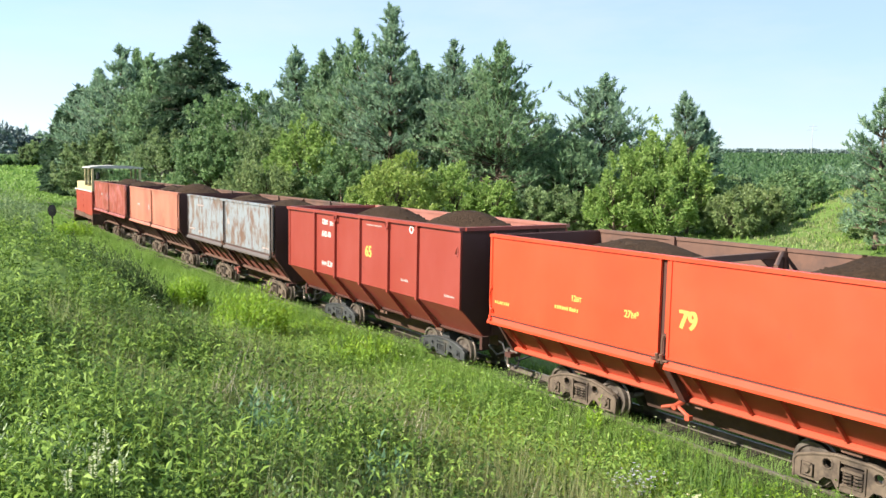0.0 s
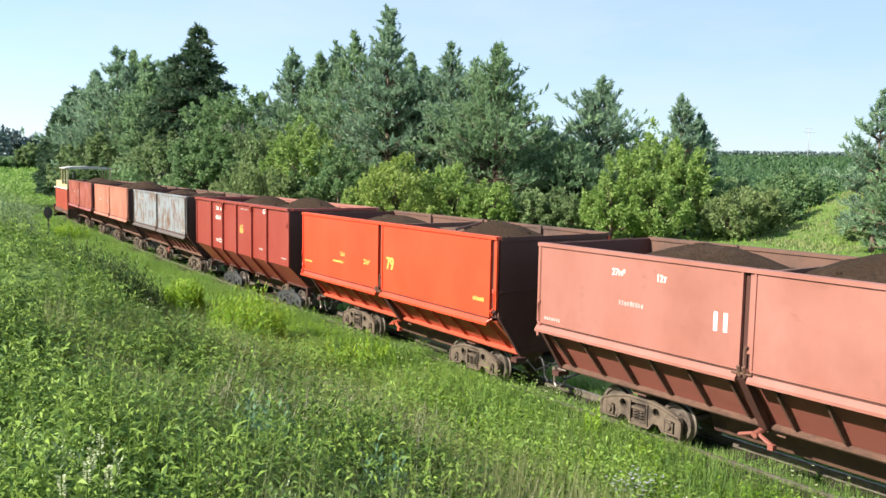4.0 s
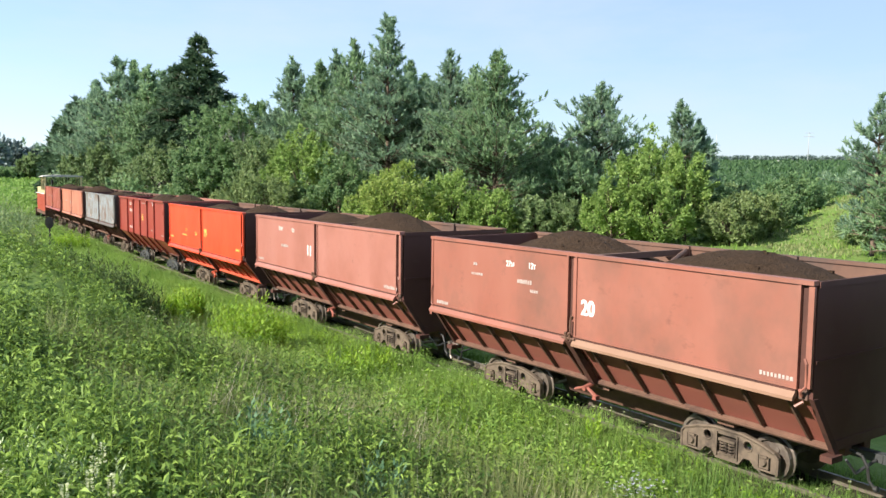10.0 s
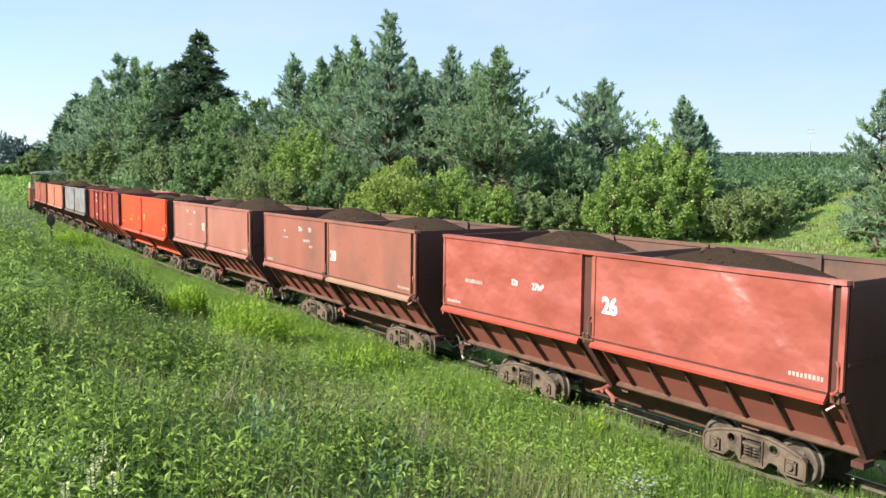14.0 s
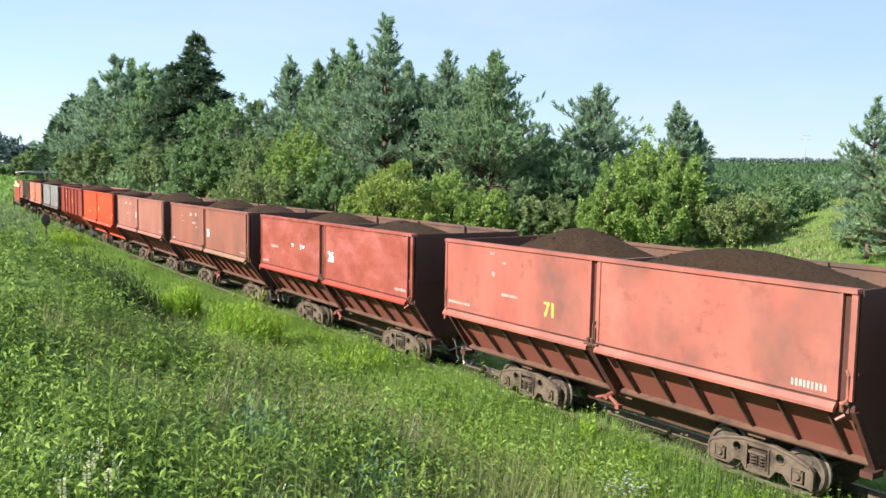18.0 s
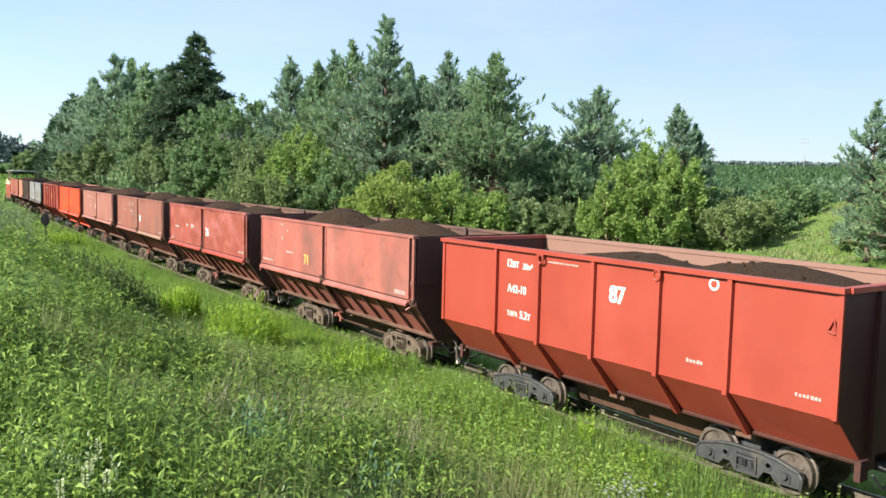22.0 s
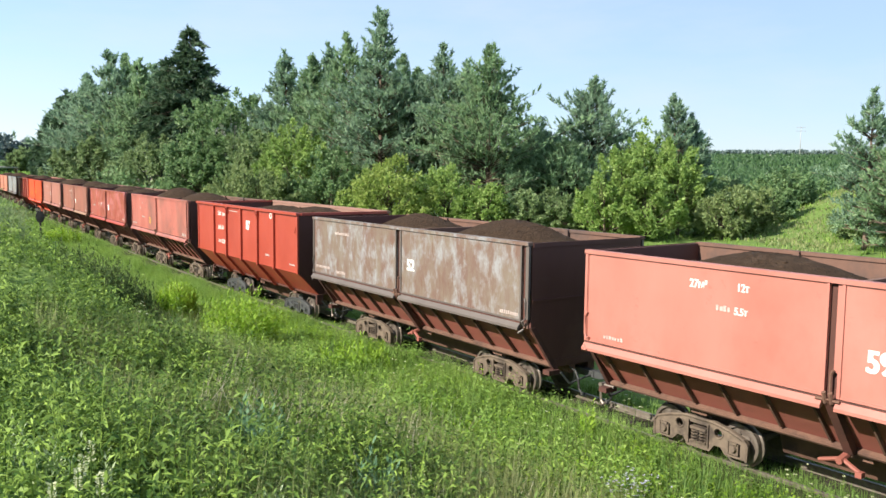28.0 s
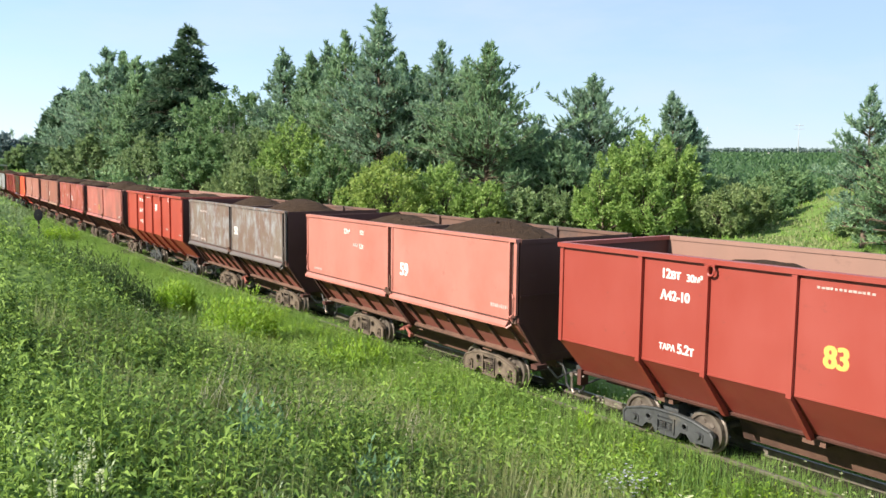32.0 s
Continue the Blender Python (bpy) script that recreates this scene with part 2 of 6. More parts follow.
PINE_GREY = leafage("bluish pine needles", (0.152, 0.252, 0.170), (0.385, 0.515, 0.325), 0.53)
SPRUCE = leafage("dark spruce needles", (0.048, 0.095, 0.050), (0.115, 0.18, 0.092), 0.3)
LEAF = leafage("mid-green leaves", (0.125, 0.228, 0.095), (0.295, 0.410, 0.182), 0.52)
LEAF_DULL = leafage("dull green leaves", (0.150, 0.228, 0.095), (0.315, 0.400, 0.180), 0.52)
LEAF_OLIVE = leafage("olive-green leaves", (0.165, 0.235, 0.085), (0.33, 0.40, 0.165), 0.52)
LEAF_LIME = leafage("bright green leaves", (0.18, 0.295, 0.068), (0.40, 0.52, 0.16), 0.52)
LEAF_YELLOW = leafage("yellow-green leaves", (0.21, 0.31, 0.066), (0.42, 0.49, 0.145), 0.52)
WEED = leafage("weed leaves", (0.035, 0.089, 0.012), (0.283, 0.405, 0.075), 0.28, 0.58, 0.3)
GRASS = leafage("meadow grass blades", (0.138, 0.262, 0.043), (0.340, 0.478, 0.112), 0.42)
GRASS_SHORT = leafage("short grass blades", (0.150, 0.275, 0.054), (0.305, 0.440, 0.112), 0.45)
GRASS_PALE = leafage("pale thin grass", (0.189, 0.224, 0.082), (0.344, 0.370, 0.163), 0.4)
DRY = leafage("bleached grass stems", (0.46, 0.42, 0.29), (0.66, 0.61, 0.46), 0.3)
TUFT = leafage("deep green grass blades", (0.070, 0.150, 0.030), (0.205, 0.325, 0.080), 0.35)
LIME_WEED = leafage("lime-green weed leaves", (0.189, 0.344, 0.026), (0.344, 0.482, 0.056), 0.45)
BLUE_WEED = leafage("blue-green weed leaves", (0.075, 0.155, 0.075), (0.155, 0.275, 0.135), 0.3)
PALE = leafage("pale creamy blossoms", (0.50, 0.53, 0.30), (0.70, 0.72, 0.48), 0.3)
LILAC = leafage("pale lilac blossoms", (0.42, 0.43, 0.55), (0.60, 0.60, 0.70), 0.3)
BRAMBLE = leafage("dark bramble leaves", (0.045, 0.080, 0.024), (0.140, 0.190, 0.070), 0.3, 0.8, 0.1)
CROP = leafage("dark crop leaves", (0.045, 0.100, 0.038), (0.085, 0.155, 0.058), 0.3)
PALE_WEED = leafage("pale silvery weed leaves", (0.26, 0.34, 0.15), (0.46, 0.54, 0.30), 0.3)
# paler and bluer than leaves: the distance haze is painted into the tone
WOODS = leafage("far foliage with haze in its colour", (0.115, 0.158, 0.155), (0.180, 0.235, 0.225), 0.1)


# ---- building blocks ----
def part(name, bm, material, parent, label="", bevel=0.0, smooth=False):
    """Links a bmesh as one mesh object under a thing or a part."""
    if bevel:
        edges = [e for e in bm.edges if len(e.link_faces) == 2 and e.calc_face_angle(0) > 0.5]
        bmesh.ops.bevel(bm, geom=edges, offset=bevel, segments=1, affect="EDGES", clamp_overlap=True)
    bmesh.ops.recalc_face_normals(bm, faces=bm.faces)
    mesh = bpy.data.meshes.new(name)
    bm.to_mesh(mesh)
    bm.free()
    if smooth:
        mesh.polygons.foreach_set("use_smooth", [True] * len(mesh.polygons))
    mesh.materials.append(material)
    ob = new(name, mesh)
    ob.parent = parent
    if label:
        ob["label"] = label
    return ob


def shared(name, mesh, parent, m=None):
    ob = new(name, mesh)
    ob.parent = parent
    if m is not None:
        ob.matrix_basis = m
    return ob


def thing(name, label, category, group="", m=None, kind=""):
    ob = new(name)
    ob.empty_display_size = 0.3
    if m is not None:
        ob.matrix_basis = m
    return tagged(ob, label, category, group, kind)


def box(bm, x0, x1, y0, y1, z0, z1):
    v = [bm.verts.new((x, y, z)) for x in (x0, x1) for y in (y0, y1) for z in (z0, z1)]
    for f in ((0, 1, 3, 2), (4, 6, 7, 5), (0, 4, 5, 1), (2, 3, 7, 6), (0, 2, 6, 4), (1, 5, 7, 3)):
        bm.faces.new([v[i] for i in f])
    return bm


def prism(bm, outline, x0, x1):
    """An outline of (y, z) drawn out along x."""
    a = [bm.verts.new((x0, y, z)) for y, z in outline]
    b = [bm.verts.new((x1, y, z)) for y, z in outline]
    n = len(outline)
    bm.faces.new(a)
    bm.faces.new(b[::-1])
    for i in range(n):
        bm.faces.new((a[i], b[i], b[(i + 1) % n], a[(i + 1) % n]))
    return bm


def plate(bm, outline, y0, y1):
    """An outline of (x, z) drawn out along y."""
    a = [bm.verts.new((x, y0, z)) for x, z in outline]
    b = [bm.verts.new((x, y1, z)) for x, z in outline]
    n = len(outline)
    bm.faces.new(a)
    bm.faces.new(b[::-1])
    for i in range(n):
        bm.faces.new((a[i], b[i], b[(i + 1) % n], a[(i + 1) % n]))
    return bm


def rod(bm, p, q, r0, r1=None, sides=8):
    p, q = Vector(p), Vector(q)
    r1 = r0 if r1 is None else r1
    z = (q - p).normalized()
    x = z.orthogonal().normalized()
    y = z.cross(x)
    rings = []
    for c, r in ((p, r0), (q, r1)):
        rings.append([bm.verts.new(c + r * (math.cos(a) * x + math.sin(a) * y)) for a in (2 * math.pi * i / sides for i in range(sides))])
    for i in range(sides):
        bm.faces.new((rings[0][i], rings[0][(i + 1) % sides], rings[1][(i + 1) % sides], rings[1][i]))
    bm.faces.new(rings[0][::-1])
    bm.faces.new(rings[1])
    return bm


def lathe(bm, profile, sides=28, axis_y=True):
    """A profile of (radius, y) turned round the y axis."""
    rings = []
    for r, y in profile:
        rings.append([bm.verts.new((r * math.cos(a), y, r * math.sin(a))) for a in (2 * math.pi * i / sides for i in range(sides))])
    for k in range(len(rings)):
        one, two = rings[k], rings[(k + 1) % len(rings)]
        for i in range(sides):
            bm.faces.new((one[i], one[(i + 1) % sides], two[(i + 1) % sides], two[i]))
    return bm


def leaves_mesh(name, blades, material):
    """Many small leaves of three or four corners: an array of n x corners x 3."""
    n, k = blades.shape[:2]
    mesh = bpy.data.meshes.new(name)
    mesh.vertices.add(k * n)
    mesh.vertices.foreach_set("co", np.ascontiguousarray(blades, dtype=np.float32).ravel())
    mesh.loops.add(k * n)
    mesh.loops.foreach_set("vertex_index", np.arange(k * n, dtype=np.int32))
    mesh.polygons.add(n)
    mesh.polygons.foreach_set("loop_start", np.arange(0, k * n, k, dtype=np.int32))
    mesh.polygons.foreach_set("loop_total", np.full(n, k, dtype=np.int32))
    mesh.update(calc_edges=True)
    mesh.materials.append(material)
    return mesh


def spikes(base, way, side, length, width):
    """Blades and needles: from a narrow foot to a point."""
    length, width = np.asarray(length)[:, None], np.asarray(width)[:, None]
    return np.stack([base - side * width * 0.5, base + side * width * 0.5, base + way * length], 1)


def kites(base, way, side, length, width, bulge=0.4):
    """Leaf blades: from base along way, broad across side at a part of their length."""
    length, width = np.asarray(length)[:, None], np.asarray(width)[:, None]
    mid = base + way * length * bulge
    return np.stack([base, mid + side * width * 0.5, base + way * length, mid - side * width * 0.5], 1)


def unit(v):
    return v / np.maximum(np.linalg.norm(v, axis=-1, keepdims=True), 1e-9)


# ---- the lie of the land ----
def along(s):
    """Place and heading of the track's middle at s metres along it."""
    return np.interp(s, GRID, LINE_X), np.interp(s, GRID, LINE_Y), np.interp(s, GRID, TURN)


def off_track(x, y):
    """Metres along the track and to its left (the camera's side), for arrays."""
    x, y = np.asarray(x, float), np.asarray(y, float)
    shape = x.shape
    x, y = x.ravel(), y.ravel()
    pick = slice(0, None, 4)
    gx, gy, gt, gs = LINE_X[pick], LINE_Y[pick], TURN[pick], GRID[pick]
    s, d = np.empty(len(x)), np.empty(len(x))
    for i in range(0, len(x), 20000):
        j = slice(i, i + 20000)
        k = np.argmin((x[j, None] - gx) ** 2 + (y[j, None] - gy) ** 2, 1)
        dx, dy = x[j] - gx[k], y[j] - gy[k]
        d[j] = -np.cos(gt[k]) * dx - np.sin(gt[k]) * dy
        s[j] = gs[k] - np.sin(gt[k]) * dx + np.cos(gt[k]) * dy
    return s.reshape(shape), d.reshape(shape)


def ease(a, b, v):
    t = np.clip((np.asarray(v, float) - a) / (b - a), 0, 1)
    return t * t * (3 - 2 * t)


def land(x, y):
    """The ground's height: a level bed, a bank on the camera's side, a knoll, a field that climbs to the horizon."""
    x, y = np.asarray(x, float), np.asarray(y, float)
    s, d = off_track(x, y)
    z = np.full(x.shape, -0.13)
    near = 1 - ease(30, 56, s)
    z += ease(2.4 + 1.4 * (1 - near), 9.0, d) * (1.5 * near + 1.1 * (1 - near))
    z += 1.15 * ease(26, 44, s) * (1 - ease(84, 112, s)) * np.exp(-((d - 6.4 + 0.02 * np.maximum(s - 44, 0)) / 1.5) ** 2)
    z -= 0.45 * np.exp(-((d + 4.5) / 1.6) ** 2)
    z += 0.6 * ease(5, 22, -d)
    r = np.hypot(x, y)
    z += 0.0265 * np.maximum(r - 95, 0) * (1 - ease(700, 1500, r)) + 16 * ease(700, 1500, r)
    z += 2.9 * np.exp(-(((x - 27) / 7.5) ** 2 + ((y - 45) / 11.0) ** 2))
    z += 0.10 * np.sin(x * 0.9 + 1.3) * np.cos(y * 0.7) * ease(2, 5, abs(d))
    return z


def graded(edge, fine, reach, grow):
    steps = [0.0]
    while steps[-1] < reach:
        steps.append(steps[-1] + (fine if steps[-1] < edge else (steps[-1] - edge) * grow + fine))
    return steps


gx = np.array([-v for v in graded(50, 0.9, 4200, 0.14)][::-1][:-1] + graded(40, 0.9, 4200, 0.14))
gy = np.array([-v for v in graded(12, 0.9, 4200, 0.14)][::-1][:-1] + graded(95, 0.9, 4200, 0.14))
GX, GY = np.meshgrid(gx, gy)
GZ = land(GX, GY)
ground_mesh = bpy.data.meshes.new("ground")
nx, ny = len(gx), len(gy)
cells = np.arange(nx * ny).reshape(ny, nx)
ground_mesh.from_pydata(np.stack([GX, GY, GZ], -1).reshape(-1, 3).tolist(), [], np.stack([cells[:-1, :-1], cells[:-1, 1:], cells[1:, 1:], cells[1:, :-1]], -1).reshape(-1, 4).tolist())
ground_mesh.polygons.foreach_set("use_smooth", [True] * len(ground_mesh.polygons))
ground_mesh.materials.append(SOIL)
ground = tagged(new("ground", ground_mesh), "green meadow ground that rises to a bank and far field", "ground", kind="structure")


def strip(offsets, s0, s1, step, material, name, parent=None):
    """A ribbon along the track with a cross-section of (d, z)."""
    ss = np.arange(s0, s1 + step, step)
    x, y, t = along(ss)
    bm = bmesh.new()
    rows = []
    for i in range(len(ss)):
        rows.append([bm.verts.new((x[i] - math.cos(t[i]) * d, y[i] - math.sin(t[i]) * d, z + RISE)) for d, z in offsets])
    for a, b in zip(rows[:-1], rows[1:]):
        for j in range(len(offsets)):
            k = (j + 1) % len(offsets)
            bm.faces.new((a[j], a[k], b[k], b[j]))
    bm.faces.new(rows[0])
    bm.faces.new(rows[-1][::-1])
    return part(name, bm, material, parent)


railway = thing("railway_track", "narrow-gauge track of rusty rails on overgrown timber sleepers", "railway track", kind="structure")
strip([(-0.8, -0.18), (-0.6, -0.12), (0.432, -0.12), (0.44, -0.04), (0.66, -0.035), (0.96, -0.15), (0.9, -0.2)], -45, 190, 1.0, BED, "track_bed", railway)
for side in (-1, 1):
    c = side * 0.397
    strip([(c - 0.045, -0.10), (c - 0.045, -0.09), (c - 0.008, -0.075), (c - 0.008, -0.03), (c - 0.022, -0.025), (c - 0.022, 0.0),
           (c + 0.022, 0.0), (c + 0.022, -0.025), (c + 0.008, -0.03), (c + 0.008, -0.075), (c + 0.045, -0.09), (c + 0.045, -0.10)], -45, 190, 1.0, RAIL, "rail", railway)
bm = box(bmesh.new(), -0.62, 0.62, -0.1, 0.1, -0.18, -0.108)
sleeper_mesh = part("sleeper", bm, TIMBER, railway, bevel=0.008)
sx, sy, st = along(-40.0)
sleeper_mesh.matrix_basis = pose(float(sx), float(sy), RISE, 0, 0, math.degrees(float(st)))
for i in range(1, 240):
    x, y, t = along(-40.0 + 0.62 * i)
    shared("sleeper", sleeper_mesh.data, railway, pose(float(x), float(y), RISE, 0, 0, math.degrees(float(t)) + random.uniform(-2, 2)))


# ---- the train ----
GAUGE = 0.375
LENGTH = 7.12
FRONTS = {1: -40.10, 2: -32.20, 3: -24.03, 4: -16.04, 5: -8.09, 6: -0.02, 7: 8.11, 8: 16.10, 9: 24.24, 10: 32.17, 11: 40.15, 12: 48.40, 13: 56.37}


def stand(s):
    """The pose of a wagon whose middle is s metres along: its bogies lie on the curve."""
    xa, ya, _ = along(s + 2.1)
    xb, yb, _ = along(s - 2.1)
    return pose(float(xa + xb) / 2, float(ya + yb) / 2, RISE, 0, 0, math.degrees(math.atan2(ya - yb, xa - xb)))


def wheelset_mesh(r, material):
    bm = bmesh.new()
    for side in (-1, 1):
        c = side * (GAUGE + 0.03)
        o = side
        lathe(bm, [(r + 0.026, c - o * 0.055), (r + 0.026, c - o * 0.03), (r, c - o * 0.02), (r - 0.006, c + o * 0.05), (r - 0.045, c + o * 0.052),
                   (r - 0.06, c + o * 0.02), (0.12, c + o * 0.012), (0.09, c + o * 0.06), (0.055, c + o * 0.062), (0.055, c - o * 0.06), (0.1, c - o * 0.05), (r - 0.05, c - o * 0.035)], 24)
        for k in range(6):
            a = k * math.pi / 3
            rod(bm, (0.14 * math.cos(a), c + o * 0.0, 0.14 * math.sin(a)), (0.14 * math.cos(a), c + o * 0.028, 0.14 * math.sin(a)), 0.035, sides=6)
    rod(bm, (0, -0.55, 0), (0, 0.55, 0), 0.05, sides=10)
    mesh = bpy.data.meshes.new("wheelset")
    bmesh.ops.recalc_face_normals(bm, faces=bm.faces)
    bm.to_mesh(mesh)
    bm.free()
    mesh.materials.append(material)
    return mesh


def side_frame_mesh(slim=False):
    """A cast bogie side: a bow over two axle-box jaws, with round openings and a window for the springs."""
    bm = bmesh.new()
    half = [(0.70, 0.125), (0.705, 0.33), (0.66, 0.385), (0.46, 0.455), (0.22, 0.505)]
    hole, window, top = (0.297, 0.375, 0.062), (0.14, 0.185, 0.425), 0.45
    if slim:
        half = [(0.72, 0.135), (0.735, 0.27), (0.69, 0.33), (0.42, 0.405), (0.20, 0.435)]
        hole, window, top = (0.30, 0.295, 0.040), (0.125, 0.17, 0.345), 0.36
    foot = [(0.40, 0.125), (0.33, 0.205), (0.24, 0.205), (0.17, 0.105)]
    outer = half + [(-x, z) for x, z in half[::-1]] + [(-x, z) for x, z in foot] + foot[::-1]
    loops = [outer, [(-window[0], window[1]), (window[0], window[1]), (window[0], window[2]), (-window[0], window[2])]]
    for e in (-1, 1):
        loops.append([(e * hole[0] + hole[2] * math.cos(a), hole[1] + hole[2] * math.sin(a)) for a in (2 * math.pi * i / 12 for i in range(12))])
        if slim:
            continue
        loops.append([(e * 0.53 - 0.085, 0.15), (e * 0.53 + 0.085, 0.15), (e * 0.53 + 0.085, 0.315), (e * 0.53 - 0.085, 0.315)])
    y0, y1 = 0.50, 0.57
    edges = []
    for loop in loops:
        v = [bm.verts.new((x, y0, z)) for x, z in loop]
        edges += [bm.edges.new((v[i], v[(i + 1) % len(v)])) for i in range(len(v))]
    bmesh.ops.triangle_fill(bm, use_beauty=True, edges=edges)
    flat = bm.faces[:]
    out = bmesh.ops.extrude_face_region(bm, geom=flat)
    bmesh.ops.translate(bm, verts=[g for g in out["geom"] if isinstance(g, bmesh.types.BMVert)], vec=(0, y1 - y0, 0))
    # raised rims along the bow and round the openings
    for q, r in zip(outer[:9], outer[1:10]):
        rod(bm, (q[0], y1 - 0.004, q[1] - 0.012), (r[0], y1 - 0.004, r[1] - 0.012), 0.02, sides=5)
    for e in (-1, 1):
        ring = [(e * hole[0] + (hole[2] + 0.004) * math.cos(a), y1, hole[1] + (hole[2] + 0.004) * math.sin(a)) for a in (2 * math.pi * i / 12 for i in range(12))]
        for i in range(12):
            rod(bm, ring[i], ring[(i + 1) % 12], 0.012, sides=5)
        # axle box in its jaw
        box(bm, e * 0.53 - 0.065, e * 0.53 + 0.065, 0.49, 0.585, 0.165, 0.27 if slim else 0.305)
        rod(bm, (e * 0.53, 0.58, 0.245), (e * 0.53, 0.62, 0.245), 0.052, 0.040, 12)
        if not slim:
            box(bm, e * 0.53 - 0.05, e * 0.53 + 0.05, 0.57, 0.605, 0.30, 0.325)
        box(bm, *sorted((e * window[0], e * (window[0] + 0.022))), y0, y1 + 0.022, 0.15, top)
    return bm


def spring_bm(slim=False):
    bm = bmesh.new()
    top = 0.30 if slim else 0.345
    for x in (-0.062, 0.062):
        for k in range(4):
            z = 0.205 + k * (top - 0.225) / 3
            ring = [(x + 0.046 * math.cos(2 * math.pi * a / 9), 0.552 + 0.046 * math.sin(2 * math.pi * a / 9), z) for a in range(9)]
            for a in range(9):
                rod(bm, ring[a], ring[(a + 1) % 9], 0.0115, sides=4)
    box(bm, -0.122, 0.122, 0.49, 0.592, top, top + 0.035)
    box(bm, -0.122, 0.122, 0.5, 0.592, 0.18, 0.195)
    return bm


def mirrored(bm):
    bmesh.ops.scale(bm, vec=(1, -1, 1), verts=bm.verts)
    return bm


def mesh_of(name, bm, material, bevel=0.0):
    if bevel:
        bmesh.ops.bevel(bm, geom=[e for e in bm.edges if len(e.link_faces) == 2 and e.calc_face_angle(0) > 0.5], offset=bevel, segments=1, affect="EDGES", clamp_overlap=True)
    bmesh.ops.recalc_face_normals(bm, faces=bm.faces)
    mesh = bpy.data.meshes.new(name)
    bm.to_mesh(mesh)
    bm.free()
    mesh.materials.append(material)
    return mesh


BOGIES = {}
for key, cast in (("brown", CAST), ("dark", CAST_DARK)):
    bolster = bmesh.new()
    box(bolster, -0.12, 0.12, -0.47, 0.47, 0.36, 0.54)
    box(bolster, -0.75, 0.75, -0.28, -0.22, 0.33, 0.40)
    box(bolster, -0.75, 0.75, 0.22, 0.28, 0.33, 0.40)
    rod(bolster, (0, 0, 0.55), (0, 0, 0.68), 0.2, sides=14)
    BOGIES[key] = dict(bolster=mesh_of("bogie", bolster, cast, 0.01), near=mesh_of("side_frame", side_frame_mesh(key == "dark"), cast), far=mesh_of("side_frame", mirrored(side_frame_mesh(key == "dark")), cast),
                       spring=mesh_of("spring_nest", spring_bm(key == "dark"), cast), spring_far=mesh_of("spring_nest", mirrored(spring_bm(key == "dark")), cast), wheels=wheelset_mesh(0.27, WHEEL))
WHEELS = []  # every wheelset with the wagon's place in the train


def bogie(parent, x, key, back):
    kit = BOGIES[key]
    frame_ob = shared("bogie", kit["bolster"], parent, pose(x, 0, 0))
    shared("side_frame", kit["near"], frame_ob)
    shared("side_frame", kit["far"], frame_ob)
    shared("spring_nest", kit["spring"], frame_ob)
    shared("spring_nest", kit["spring_far"], frame_ob)
    for e in (0.53, -0.53):
        WHEELS.append((shared("wheelset", kit["wheels"], frame_ob, pose(e, 0, 0.27)), e, x))
    return frame_ob


def lettering(text, size, x, z, y, material, parent, label="", squeeze=0.85, name="lettering"):
    """Stencilled writing on the near side, its left end at x."""
    curve = bpy.data.curves.new("lettering", "FONT")
    curve.body, curve.size, curve.extrude, curve.offset = text, size, 0.0, 0.0055 * size / 0.3
    holder = bpy.data.objects.new("lettering", curve)
    mesh = bpy.data.meshes.new_from_object(holder)
    bpy.data.objects.remove(holder)
    mesh.name = "lettering"
    mesh.transform(Matrix(((-squeeze, 0, 0, x), (0, 0, 1, y), (0, 1, 0, z), (0, 0, 0, 1))))
    bm = bmesh.new()
    for k in (-1, 0, 1):
        n = len(bm.verts)
        bm.from_mesh(mesh)
        bm.verts.ensure_lookup_table()
        bmesh.ops.translate(bm, verts=bm.verts[n:], vec=(0.030 * size * k, 0.0006 * k, 0))
    bm.to_mesh(mesh)
    bm.free()
    mesh.materials.clear()
    mesh.materials.append(material)
    ob = new(name, mesh)
    ob.parent = parent
    if label:
        ob["label"] = label
    return ob


def bars(pieces, y, material, parent):
    """Writing too small to read: plain bars of its size."""
    rng = random.Random(int(abs(pieces[0][0]) * 100))
    for x, z, w, h in pieces:
        n = max(3, round(w / 0.048))
        for k in range(n):
            a, b = x - w * k / n, x - w * (k + rng.uniform(0.55, 0.85)) / n
            part("lettering_bar", box(bmesh.new(), b, a, y - 0.001, y + 0.002, z + 0.1 * h, z + h * rng.uniform(0.75, 0.95)), material, parent)


